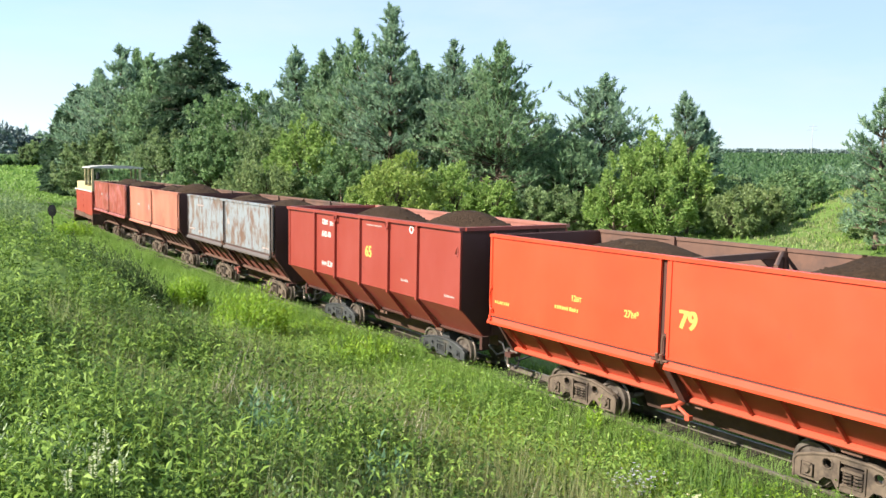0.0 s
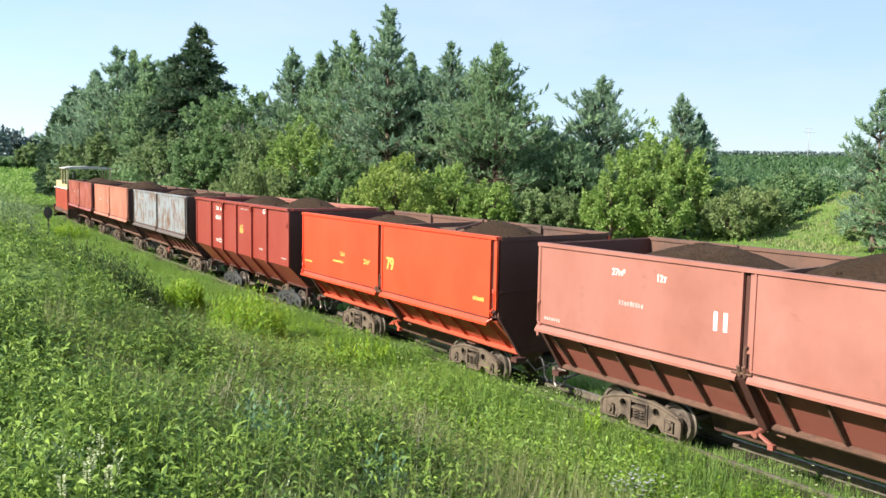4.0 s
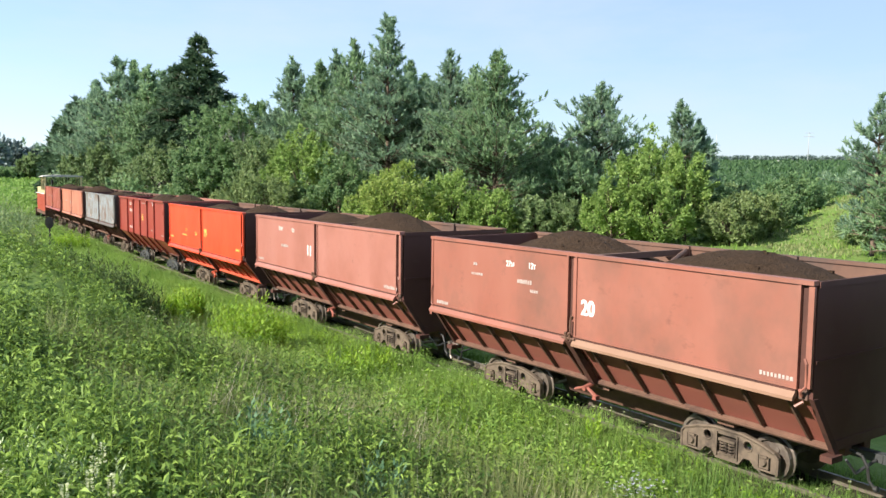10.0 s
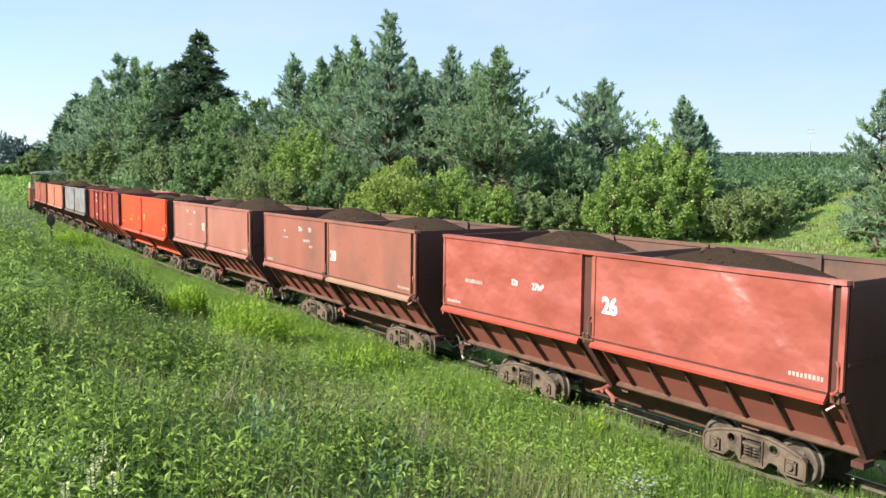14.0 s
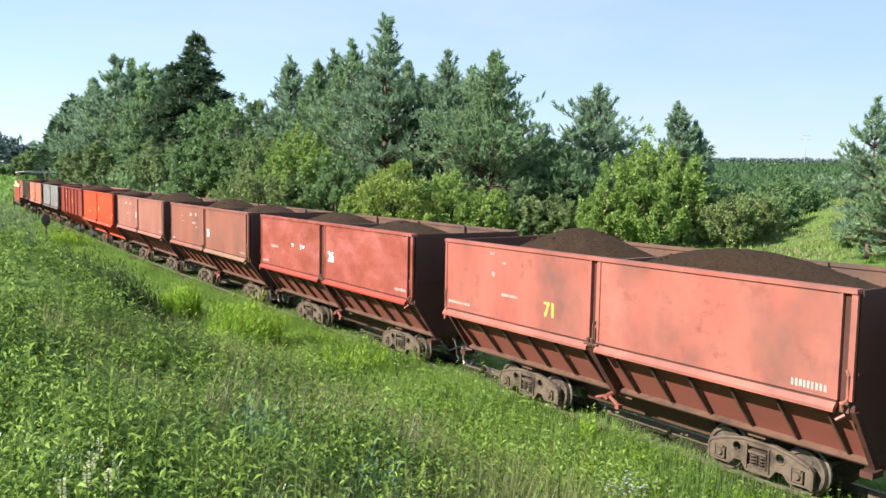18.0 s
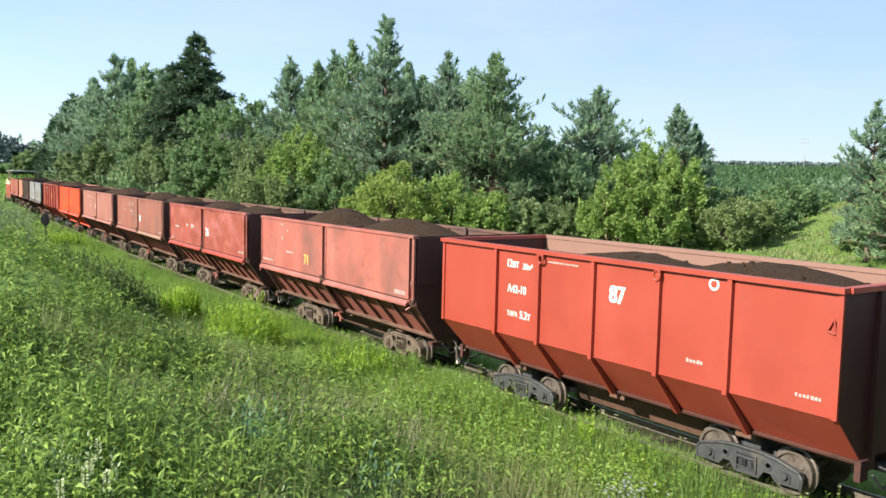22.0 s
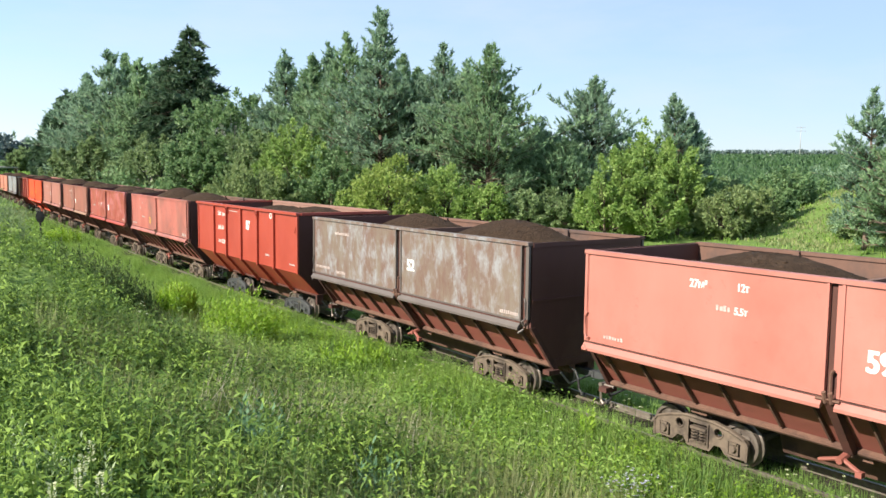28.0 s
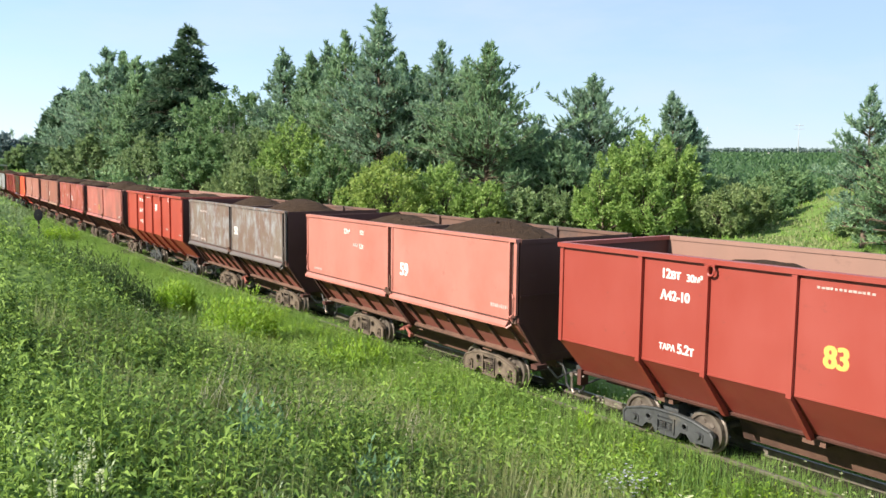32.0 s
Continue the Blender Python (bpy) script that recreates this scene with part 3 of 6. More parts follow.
def peat_load(parent, seed, half, mounds, level, name="peat_load"):
    """A heap of peat between the walls, in mounds along the wagon."""
    rng = np.random.RandomState(seed)
    nx, ny = 72, 22
    xs, ys = np.linspace(-3.45, 3.45, nx), np.linspace(-half, half, ny)
    X, Y = np.meshgrid(xs, ys)
    Z = np.full(X.shape, level) - 0.10 * (abs(Y) / half) ** 3
    for mx, top, rx in mounds:
        Z = np.maximum(Z, level - 0.15 + (top - level + 0.15) * np.exp(-((X - mx) / rx) ** 2 - (Y / (half * 0.8)) ** 2 * 0.9))
    for k in range(60):
        cx, cy, r = rng.uniform(-3.4, 3.4), rng.uniform(-half, half), rng.uniform(0.06, 0.28)
        Z += rng.uniform(-0.02, 0.035) * np.exp(-((X - cx) ** 2 + (Y - cy) ** 2) / r ** 2)
    Z += rng.uniform(-0.012, 0.012, Z.shape)
    bm = bmesh.new()
    v = [[bm.verts.new((X[j, i], Y[j, i], Z[j, i])) for i in range(nx)] for j in range(ny)]
    for j in range(ny - 1):
        for i in range(nx - 1):
            bm.faces.new((v[j][i], v[j][i + 1], v[j + 1][i + 1], v[j + 1][i]))
    for _ in range(50):
        i, j, r = rng.randint(2, nx - 2), rng.randint(2, ny - 2), rng.uniform(0.008, 0.028)
        box(bm, X[j, i] - r, X[j, i] + r, Y[j, i] - r, Y[j, i] + r * 0.8, Z[j, i] - r, Z[j, i] + r * 0.9)
    return part(name, bm, PEAT, parent, "heaped loose dark brown peat", smooth=False)


def coupler(parent, end, dark):
    bm = bmesh.new()
    e = end
    x0 = e * LENGTH / 2
    box(bm, min(x0 - e * 0.25, x0 + e * 0.22), max(x0 - e * 0.25, x0 + e * 0.22), -0.06, 0.06, 0.46, 0.56)
    plate(bm, [(x0 + e * 0.20, 0.45), (x0 + e * 0.42, 0.47), (x0 + e * 0.45, 0.51), (x0 + e * 0.42, 0.55), (x0 + e * 0.20, 0.57)], -0.09, 0.05)
    rod(bm, (x0 + e * 0.15, -0.02, 0.5), (x0 + e * 0.15, 0.50, 0.42), 0.018, sides=6)
    rod(bm, (x0 + e * 0.15, 0.50, 0.42), (x0 + e * 0.12, 0.66, 0.60), 0.016, sides=6)
    return part("coupler", bm, dark, parent, "grimy iron coupler with a bent lever")


def sill_hook(parent, x):
    """A worn iron bar with a hanging hook at the front end of the sill."""
    bm = bmesh.new()
    way = [(x - 0.10, 0.70, 0.63), (x + 0.10, 0.72, 0.64), (x + 0.13, 0.72, 0.58), (x + 0.12, 0.72, 0.40), (x + 0.07, 0.73, 0.35), (x + 0.03, 0.73, 0.39)]
    for a, b in zip(way[:-1], way[1:]):
        rod(bm, a, b, 0.020, sides=6)
    rod(bm, (x + 0.09, 0.68, 0.64), (x + 0.09, 0.78, 0.64), 0.035, sides=8)
    return part("sill_hook", bm, WHEEL, parent, "worn bare-iron hanging hook")


def hose(parent, end):
    """A short brake hose that hangs from the end beam."""
    bm = bmesh.new()
    x0 = end * LENGTH / 2
    way = [(x0, 0.36, 0.62), (x0 + end * 0.14, 0.37, 0.60), (x0 + end * 0.22, 0.38, 0.48), (x0 + end * 0.24, 0.38, 0.34), (x0 + end * 0.30, 0.37, 0.26)]
    for a, b in zip(way[:-1], way[1:]):
        rod(bm, a, b, 0.018, sides=6)
    rod(bm, way[-1], (x0 + end * 0.34, 0.37, 0.27), 0.035, sides=8)
    return part("brake_hose", bm, BLACK, parent)


def end_plate(bm, x0, x1, half, top, shoulder, foot, low):
    prism(bm, [(-half, top), (half, top), (half, shoulder), (foot, low), (-foot, low), (-half, shoulder)], x0, x1)


def door_wagon(place, tone, label, number, texts, seed, mounds, under=None, cast="brown", level=2.32, post=None, lips=None, foot=0.0, ends=None, gap=0.0):
    """A peat wagon with two tall hinged doors a side over a sloping hopper."""
    w = thing("peat_wagon", label, "freight wagon", "wagons of the train")
    under = under or UNDER
    post = post or tone
    lips = lips or (post, post)
    L = LENGTH / 2
    H = 2.6
    # the ends' own shade is put into this near-black red
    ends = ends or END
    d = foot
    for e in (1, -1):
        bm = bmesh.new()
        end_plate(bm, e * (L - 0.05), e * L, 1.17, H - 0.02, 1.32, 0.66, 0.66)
        wall = part("end_wall", bm, ends, w, "dusty end plate with shade put into its colour", 0.006)
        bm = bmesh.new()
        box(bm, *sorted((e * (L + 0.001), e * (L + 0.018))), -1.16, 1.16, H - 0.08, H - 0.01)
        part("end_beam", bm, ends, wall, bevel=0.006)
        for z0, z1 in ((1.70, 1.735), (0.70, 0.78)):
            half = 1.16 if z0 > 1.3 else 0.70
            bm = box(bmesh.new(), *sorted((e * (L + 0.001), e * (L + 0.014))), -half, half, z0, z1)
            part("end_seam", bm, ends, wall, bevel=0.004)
    for side in (1, -1):
        # doors: sheet, folded frame, flared lip along the foot
        for a, b, lip in ((0.130 + gap, L - 0.02, lips[0]), (-L + 0.15, -0.003, lips[1])):
            bm = bmesh.new()
            box(bm, a, b, *sorted((side * 1.203, side * 1.233)), 1.36 + d, H - 0.055)
            door = part("side_door", bm, tone, w, bevel=0.004)
            bm = bmesh.new()
            for x0, x1 in ((a, a + 0.035), (b - 0.035, b)):
                box(bm, x0, x1, *sorted((side * 1.234, side * 1.250)), 1.36 + d, H - 0.056)
            box(bm, a + 0.035, b - 0.035, *sorted((side * 1.234, side * 1.246)), 1.36 + d, 1.385 + d)
            part("door_frame", bm, post, door, bevel=0.004)
            # dark strip painted as the shaded gap between door and lip
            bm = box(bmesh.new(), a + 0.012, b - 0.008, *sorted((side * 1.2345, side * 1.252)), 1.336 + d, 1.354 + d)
            part("gap_shade_strip", bm, SHADE, door)
            bm = bmesh.new()
            prism(bm, [(side * 1.213, 1.352 + d), (side * 1.243, 1.345 + d), (side * 1.303, 1.272 + d), (side * 1.303, 1.236 + d), (side * 1.283, 1.230 + d), (side * 1.213, 1.29 + d)], a + 0.01, b - 0.005)
            part("door_lip", bm, lip, door, bevel=0.004)
        # top rail
        bm = bmesh.new()
        box(bm, -L, L, *sorted((side * 1.15, side * 1.260)), H - 0.05, H)
        part("top_rail", bm, tone if side > 0 else INNER, w, bevel=0.008)
        # inner lining of the box, seen over the rim
        bm = bmesh.new()
        box(bm, -L + 0.05, L - 0.05, *sorted((side * 1.172, side * 1.194)), 1.30, H - 0.051)
        part("side_lining", bm, INNER, w)
        for x in (1.9, -0.03, -1.85):
            bm = bmesh.new()
            box(bm, x - 0.045, x + 0.045, *sorted((side * 1.11, side * 1.171)), 1.9, H + 0.0)
            part("side_post", bm, INNER, w, bevel=0.006)
        # hopper slope, its ribs, sill below
        bm = bmesh.new()
        prism(bm, [(side * 1.17, 1.30 + d), (side * 0.64, 0.70), (side * 0.60, 0.70), (side * 1.12, 1.30 + d)], -L + 0.05, L - 0.05)
        slope = part("hopper_slope", bm, under, w)
        for i in range(12):
            x = -L + 0.28 + i * (LENGTH - 0.56) / 11
            bm = bmesh.new()
            prism(bm, [(side * 1.235, 1.30 + min(d, 0)), (side * 0.74, 0.735), (side * 0.66, 0.735), (side * 1.166, 1.30 + min(d, 0))], x - 0.013, x + 0.013)
            # browner and darker than the slope: the ribs' shadow side is in the colour
            part("hopper_rib", bm, under if under is UNDER_ORANGE else UNDER, slope)
        bm = bmesh.new()
        prism(bm, [(side * 0.60, 0.645), (side * 0.70, 0.645), (side * 0.725, 0.67), (side * 0.725, 0.70), (side * 0.68, 0.725), (side * 0.60, 0.725)], -L + 0.02, L - 0.02)
        part("sill", bm, under if under is UNDER_ORANGE else UNDER, w, bevel=0.006)
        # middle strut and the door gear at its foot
        # strut and gap backing in SHADE: the recess's shade is in their colour
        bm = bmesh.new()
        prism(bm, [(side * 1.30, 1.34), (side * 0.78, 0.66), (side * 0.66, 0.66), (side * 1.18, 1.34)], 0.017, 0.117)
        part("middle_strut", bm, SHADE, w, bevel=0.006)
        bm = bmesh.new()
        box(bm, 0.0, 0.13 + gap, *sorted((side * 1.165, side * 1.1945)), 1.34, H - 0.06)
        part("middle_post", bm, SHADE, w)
        bm = box(bmesh.new(), 0.003, 0.05, *sorted((side * 1.196, side * 1.226)), 1.62, H - 0.06)
        part("latch_post", bm, post, w, bevel=0.004)
        bm = bmesh.new()
        rod(bm, (0.382, side * 0.80, 0.52), (0.102, side * 0.86, 0.62), 0.024, sides=6)
        rod(bm, (0.102, side * 0.86, 0.62), (-0.118, side * 0.88, 0.52), 0.026, sides=6)
        rod(bm, (0.102, side * 0.74, 0.64), (0.102, side * 0.92, 0.60), 0.04, sides=8)
        box(bm, -0.148, -0.078, *sorted((side * 0.84, side * 0.92)), 0.48, 0.54)
        part("door_lever", bm, under, w, "bent iron door lever", 0.004)
        bm = bmesh.new()
        rod(bm, (0.067, side * 1.248, 1.42 + d), (0.067, side * 1.248, 1.60 + d), 0.012, sides=6)
        rod(bm, (0.067, side * 1.238, 1.60 + d), (0.042, side * 1.248, 1.65 + d), 0.018, sides=6)
        rod(bm, (-0.058, side * 1.278, 1.335 + d), (0.202, side * 1.278, 1.335 + d), 0.016, sides=6)
        rod(bm, (0.032, side * 1.263, 1.30 + d), (0.032, side * 1.308, 1.42 + d), 0.024, sides=6)
        rod(bm, (0.102, side * 1.263, 1.30 + d), (0.102, side * 1.308, 1.42 + d), 0.024, sides=6)
        part("door_latch", bm, UNDER, w, "small iron door latch")
        # corner posts and their latches
        for e in (1, -1):
            x = e * L
            bm = bmesh.new()
            box(bm, *sorted((x - e * 0.065, x)), *sorted((side * 1.20, side * 1.240)), 1.44, H - 0.06)
            corner = part("corner_post", bm, post, w, bevel=0.006)
            bm = bmesh.new()
            rod(bm, (x - e * 0.10, side * 1.228, 1.34), (x - e * 0.10, side * 1.268, 1.42), 0.018, sides=6)
            rod(bm, (x - e * 0.05, side * 1.268, 1.30), (x - e * 0.12, side * 1.318, 1.24), 0.018, sides=6)
            rod(bm, (x - e * 0.04, side * 1.243, 1.46), (x - e * 0.04, side * 1.268, 1.70), 0.008, sides=6)
            rod(bm, (x - e * 0.04, side * 1.258, 1.70), (x - e * 0.07, side * 1.248, 1.76), 0.014, sides=6)
            rod(bm, (x - e * 0.04, side * 1.258, 1.46), (x - e * 0.09, side * 1.278, 1.40), 0.012, sides=6)
            part("corner_latch", bm, post, w, "small iron corner latch")
            # dark sheet behind the corner slot, coloured as the shade in it
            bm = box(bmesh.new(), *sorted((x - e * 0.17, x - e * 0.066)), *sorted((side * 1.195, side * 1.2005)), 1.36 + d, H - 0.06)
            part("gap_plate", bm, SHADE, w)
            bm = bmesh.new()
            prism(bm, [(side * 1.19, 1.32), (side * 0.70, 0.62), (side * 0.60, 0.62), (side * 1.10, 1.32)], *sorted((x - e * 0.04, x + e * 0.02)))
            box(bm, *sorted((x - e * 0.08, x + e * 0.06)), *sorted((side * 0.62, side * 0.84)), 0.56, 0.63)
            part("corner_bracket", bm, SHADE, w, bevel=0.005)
    # cross tie between the doors, at the middle
    bm = bmesh.new()
    box(bm, -0.07, 0.0, -1.15, 1.15, H - 0.13, H - 0.04)
    rod(bm, (-0.03, -1.1, H - 0.06), (-0.65, 0.0, H - 0.13), 0.03, sides=6)
    part("cross_tie", bm, INNER, w, bevel=0.008)
    for side in (1, -1):
        bm = prism(bmesh.new(), [(side * 1.15, H - 0.14), (side * 0.62, H - 0.14), (side * 1.06, H - 0.42), (side * 1.15, H - 0.42)], -0.05, -0.02)
        part("gusset", bm, INNER, w)
    bm = bmesh.new()
    box(bm, -L + 0.1, L - 0.1, -0.28, -0.14, 0.50, 0.70)
    box(bm, -L + 0.1, L - 0.1, 0.14, 0.28, 0.50, 0.70)
    for x in (-2.1, 0.0, 2.1):
        box(bm, x - 0.12, x + 0.12, -0.62, 0.62, 0.57, 0.70)
    part("underframe", bm, UNDER, w)
    # added mass that fills the space under the wagon with dark
    bm = bmesh.new()
    prism(bm, [(-0.30, 0.66), (0.30, 0.66), (0.10, 0.22), (-0.10, 0.22)], -1.22, 1.22)
    part("underside_filler", bm, UNDER, w, "dark rusty filler added between the bogies to darken the gap", 0.01)
    bogie(w, 2.13, cast, place)
    bogie(w, -2.10, cast, place)
    for e in (1, -1):
        coupler(w, e, CAST_DARK)
        hose(w, e)
    sill_hook(w, L)
    peat_load(w, seed, 1.18, mounds, level)
    text_on(w, number, texts, 1.2355)
    return w


def text_on(w, number, texts, y):
    tone = YELLOW if number and number[1] == "y" else WHITE
    if number:
        lettering(number[0], number[4], number[2], number[3], y + 0.001, tone, w, "stencilled running number")
    small = []
    for t in texts:
        if len(t) == 5:
            lettering(t[0], t[1], t[2], t[3], y + 0.001, YELLOW if t[4] == "y" else FADED, w)
        else:
            small.append(t)
    if small:
        bars(small, y + 0.001, YELLOW if any(len(t) == 5 and t[4] == "y" for t in texts) else WORN, w)


def ribbed_wagon(place, tone, label, number, texts, seed, mounds, level=2.30, inside=None):
    """A newer all-steel peat wagon: six sheet panels between upright ribs over a plain slope."""
    w = thing("peat_wagon", label, "freight wagon", "wagons of the train")
    inside = inside or tone
    L, H, half = 3.54, 2.63, 1.18
    xs = [L, 2.081, 1.090, -0.019, -1.152, -2.196, -L]
    for side in (1, -1):
        for i in range(6):
            bm = bmesh.new()
            box(bm, xs[i + 1] + 0.002, xs[i] - 0.002, *sorted((side * (half - 0.02), side * half)), 1.24, H - 0.06)
            panel = part("side_panel", bm, tone, w)
            bm = bmesh.new()
            box(bm, xs[i + 1] + 0.034, xs[i] - 0.034, *sorted((side * (half + 0.001), side * (half + 0.008))), 1.242, 1.262)
            part("weld_seam", bm, tone, panel)
        for i in range(1, 6):
            bm = bmesh.new()
            box(bm, xs[i] - 0.032, xs[i] + 0.032, *sorted((side * (half + 0.001), side * (half + 0.055))), 1.212, H - 0.065)
            part("side_rib", bm, tone, w, bevel=0.008)
            bm = bmesh.new()
            prism(bm, [(side * (half + 0.05), 1.212), (side * 0.76, 0.66), (side * 0.66, 0.66), (side * (half - 0.02), 1.212)], xs[i] - 0.028, xs[i] + 0.028)
            part("hopper_rib", bm, tone, w, bevel=0.006)
        for x in (L - 0.03, -L + 0.03):
            bm = bmesh.new()
            box(bm, x - 0.03, x + 0.03, *sorted((side * (half + 0.001), side * (half + 0.022))), 1.232, H - 0.065)
            part("corner_angle", bm, tone, w, bevel=0.006)
        bm = bmesh.new()
        box(bm, -L - 0.02, L + 0.02, *sorted((side * (half - 0.06), side * (half + 0.06))), H - 0.06, H)
        part("top_rail", bm, tone if side > 0 else inside, w, bevel=0.014)
        for x in (1.02, -1.14):
            bm = bmesh.new()
            y = side * (half + 0.062)
            for k in range(10):
                a, b = 2 * math.pi * k / 10, 2 * math.pi * (k + 1) / 10
                rod(bm, (x + 0.05 * math.cos(a), y, H - 0.13 + 0.065 * math.sin(a)), (x + 0.05 * math.cos(b), y, H - 0.13 + 0.065 * math.sin(b)), 0.016, sides=5)
            box(bm, x - 0.05, x + 0.05, *sorted((side * (half + 0.03), y)), H - 0.09, H - 0.03)
            part("lifting_eye", bm, tone, w)
        bm = bmesh.new()
        y = side * (half + 0.02)
        for a, b in (((-L + 0.16, 2.16), (-L + 0.09, 2.30)), ((-L + 0.09, 2.30), (-L + 0.07, 2.14)), ((-L + 0.07, 2.14), (-L + 0.16, 2.16))):
            rod(bm, (a[0], y, a[1]), (b[0], y, b[1]), 0.012, sides=5)
        box(bm, -L + 0.06, -L + 0.10, *sorted((side * half, y)), 2.27, 2.32)
        part("side_hook", bm, tone, w)
        bm = bmesh.new()
        prism(bm, [(side * half, 1.238), (side * 0.68, 0.72), (side * 0.64, 0.72), (side * (half - 0.05), 1.238)], -L, L)
        part("hopper_slope", bm, tone, w)
        bm = bmesh.new()
        prism(bm, [(side * 0.60, 0.67), (side * 0.69, 0.67), (side * 0.70, 0.70), (side * 0.66, 0.72), (side * 0.60, 0.72)], -L - 0.03, L + 0.03)
        box(bm, L - 0.02, L + 0.05, *sorted((side * 0.58, side * 0.74)), 0.50, 0.73)
        box(bm, -L - 0.05, -L + 0.02, *sorted((side * 0.58, side * 0.74)), 0.50, 0.73)
        part("sill", bm, SHADE, w, bevel=0.006)
        bm = bmesh.new()
        box(bm, -L + 0.03, L - 0.03, *sorted((side * (half - 0.045), side * (half - 0.022))), 1.22, H - 0.061)
        part("side_lining", bm, inside, w)
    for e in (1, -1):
        # end plates and ribs darker than the sides: their shade is painted in
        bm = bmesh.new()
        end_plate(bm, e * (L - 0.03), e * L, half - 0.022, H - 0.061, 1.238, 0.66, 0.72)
        part("end_wall", bm, END, w, "grimy dark red end plate, shade in its colour")
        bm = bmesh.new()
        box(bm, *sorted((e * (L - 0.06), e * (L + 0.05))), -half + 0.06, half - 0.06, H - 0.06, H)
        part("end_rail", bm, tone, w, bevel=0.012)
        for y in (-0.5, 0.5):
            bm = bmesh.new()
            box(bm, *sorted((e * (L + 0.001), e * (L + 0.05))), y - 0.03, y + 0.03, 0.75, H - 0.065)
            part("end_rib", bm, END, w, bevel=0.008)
    bm = bmesh.new()
    box(bm, -L + 0.1, L - 0.1, -0.28, -0.14, 0.50, 0.72)
    box(bm, -L + 0.1, L - 0.1, 0.14, 0.28, 0.50, 0.72)
    for x in (-2.1, 0.0, 2.1):
        box(bm, x - 0.14, x + 0.14, -0.62, 0.62, 0.57, 0.70)
    part("underframe", bm, UNDER, w)
    # the same added filler, which stands in for the shade below
    bm = bmesh.new()
    prism(bm, [(-0.30, 0.66), (0.30, 0.66), (0.10, 0.22), (-0.10, 0.22)], -1.22, 1.22)
    part("underside_filler", bm, UNDER, w, "dark rusty filler added between the bogies to darken the gap", 0.01)
    bogie(w, 2.1, "dark", place)
    bogie(w, -2.1, "dark", place)
    for e in (1, -1):
        coupler(w, e, CAST_DARK)
        hose(w, e)
    sill_hook(w, L + 0.05)
    peat_load(w, seed, half - 0.05, mounds, level)
    text_on(w, number, texts, half + 0.0005)
    return w


RED = paint("fresh red wagon paint", (0.312, 0.047, 0.026), (0.342, 0.062, 0.038), 0.3, 0.45, None, (0.279, 0.044, 0.026))
RED_DEEP = paint("deep red wagon paint", (0.249, 0.040, 0.027), (0.283, 0.059, 0.044), 0.35, 0.4)
ORANGE = paint("bright orange-red wagon paint", (0.589, 0.059, 0.021), (0.635, 0.076, 0.030), 0.25, 0.40, None, (0.552, 0.056, 0.021))
PINK = paint("faded pinkish-red wagon paint", (0.307, 0.119, 0.086), (0.341, 0.148, 0.116), 0.4, 0.5, None, (0.266, 0.103, 0.073))
BROWN = paint("dull brown-red wagon paint", (0.253, 0.086, 0.057), (0.295, 0.117, 0.082), 0.6, 0.5, None, (0.182, 0.081, 0.057))
RED_DENT = paint("scuffed red wagon paint", (0.295, 0.073, 0.051), (0.329, 0.095, 0.072), 0.45, 0.40, None, (0.261, 0.069, 0.051), 1.0)
RUSSET = paint("blotched russet wagon paint", (0.321, 0.087, 0.063), (0.415, 0.147, 0.111), 0.8, 0.5, None, (0.188, 0.082, 0.063))
GREY = paint("peeling grey wagon paint", (0.249, 0.255, 0.260), (0.219, 0.204, 0.193), 0.8, 0.55, (0.167, 0.117, 0.092))
GREY_BLUE = paint("peeling pale grey wagon paint", (0.238, 0.265, 0.279), (0.203, 0.221, 0.230), 0.7, 0.55, (0.168, 0.106, 0.077))
# red of the wagon ends, darkened to hold the shade they stand in
END = paint("grimy dark red end plate, shade in its colour", (0.068, 0.021, 0.015), (0.085, 0.030, 0.021), 0.6, 0.7)
SALMON = paint("salmon-red wagon paint", (0.381, 0.137, 0.103), (0.417, 0.168, 0.131), 0.35, 0.46, None, (0.337, 0.121, 0.089))
RUST_ORANGE = paint("dull orange-brown wagon paint", (0.408, 0.145, 0.088), (0.465, 0.187, 0.122), 0.6, 0.5, None, (0.306, 0.107, 0.068))
DUSTY = paint("dusty tan-brown paint", (0.218, 0.119, 0.073), (0.264, 0.152, 0.099), 0.7, 0.65)
PLAIN_GREY = paint("dusty plain grey paint", (0.089, 0.070, 0.061), (0.115, 0.094, 0.081), 0.6, 0.6)
UNDER_ORANGE = paint("dusty orange underside", (0.50, 0.075, 0.032), (0.40, 0.082, 0.044), 0.6, 0.6)
INSIDE = paint("dusty tan-pink inner plate", (0.246, 0.132, 0.097), (0.212, 0.119, 0.088), 0.7, 0.7)
UNDER_RED = paint("dusty red underside", (0.276, 0.078, 0.055), (0.230, 0.078, 0.057), 0.6, 0.7)

GREY_LETTERS = [(2.50, 1.47, 0.40, 0.08), (3.40, 1.52, 0.62, 0.07), (-2.9, 1.46, 0.45, 0.07), (2.55, 2.28, 0.62, 0.07)]
B_TEXT = [("12вт", 0.17, 1.78, 2.33, "w"), ("30м³", 0.13, 1.40, 2.32, "w"), ("А42-10", 0.17, 1.78, 2.06, "w"), ("ТАРА", 0.11, 1.78, 1.43, "w"), ("5.2т", 0.17, 1.50, 1.42, "w"),
          (-0.25, 2.44, 0.62, 0.035), (-1.60, 1.48, 0.26, 0.06), (-3.05, 1.39, 0.32, 0.05)]
TRAIN = {}
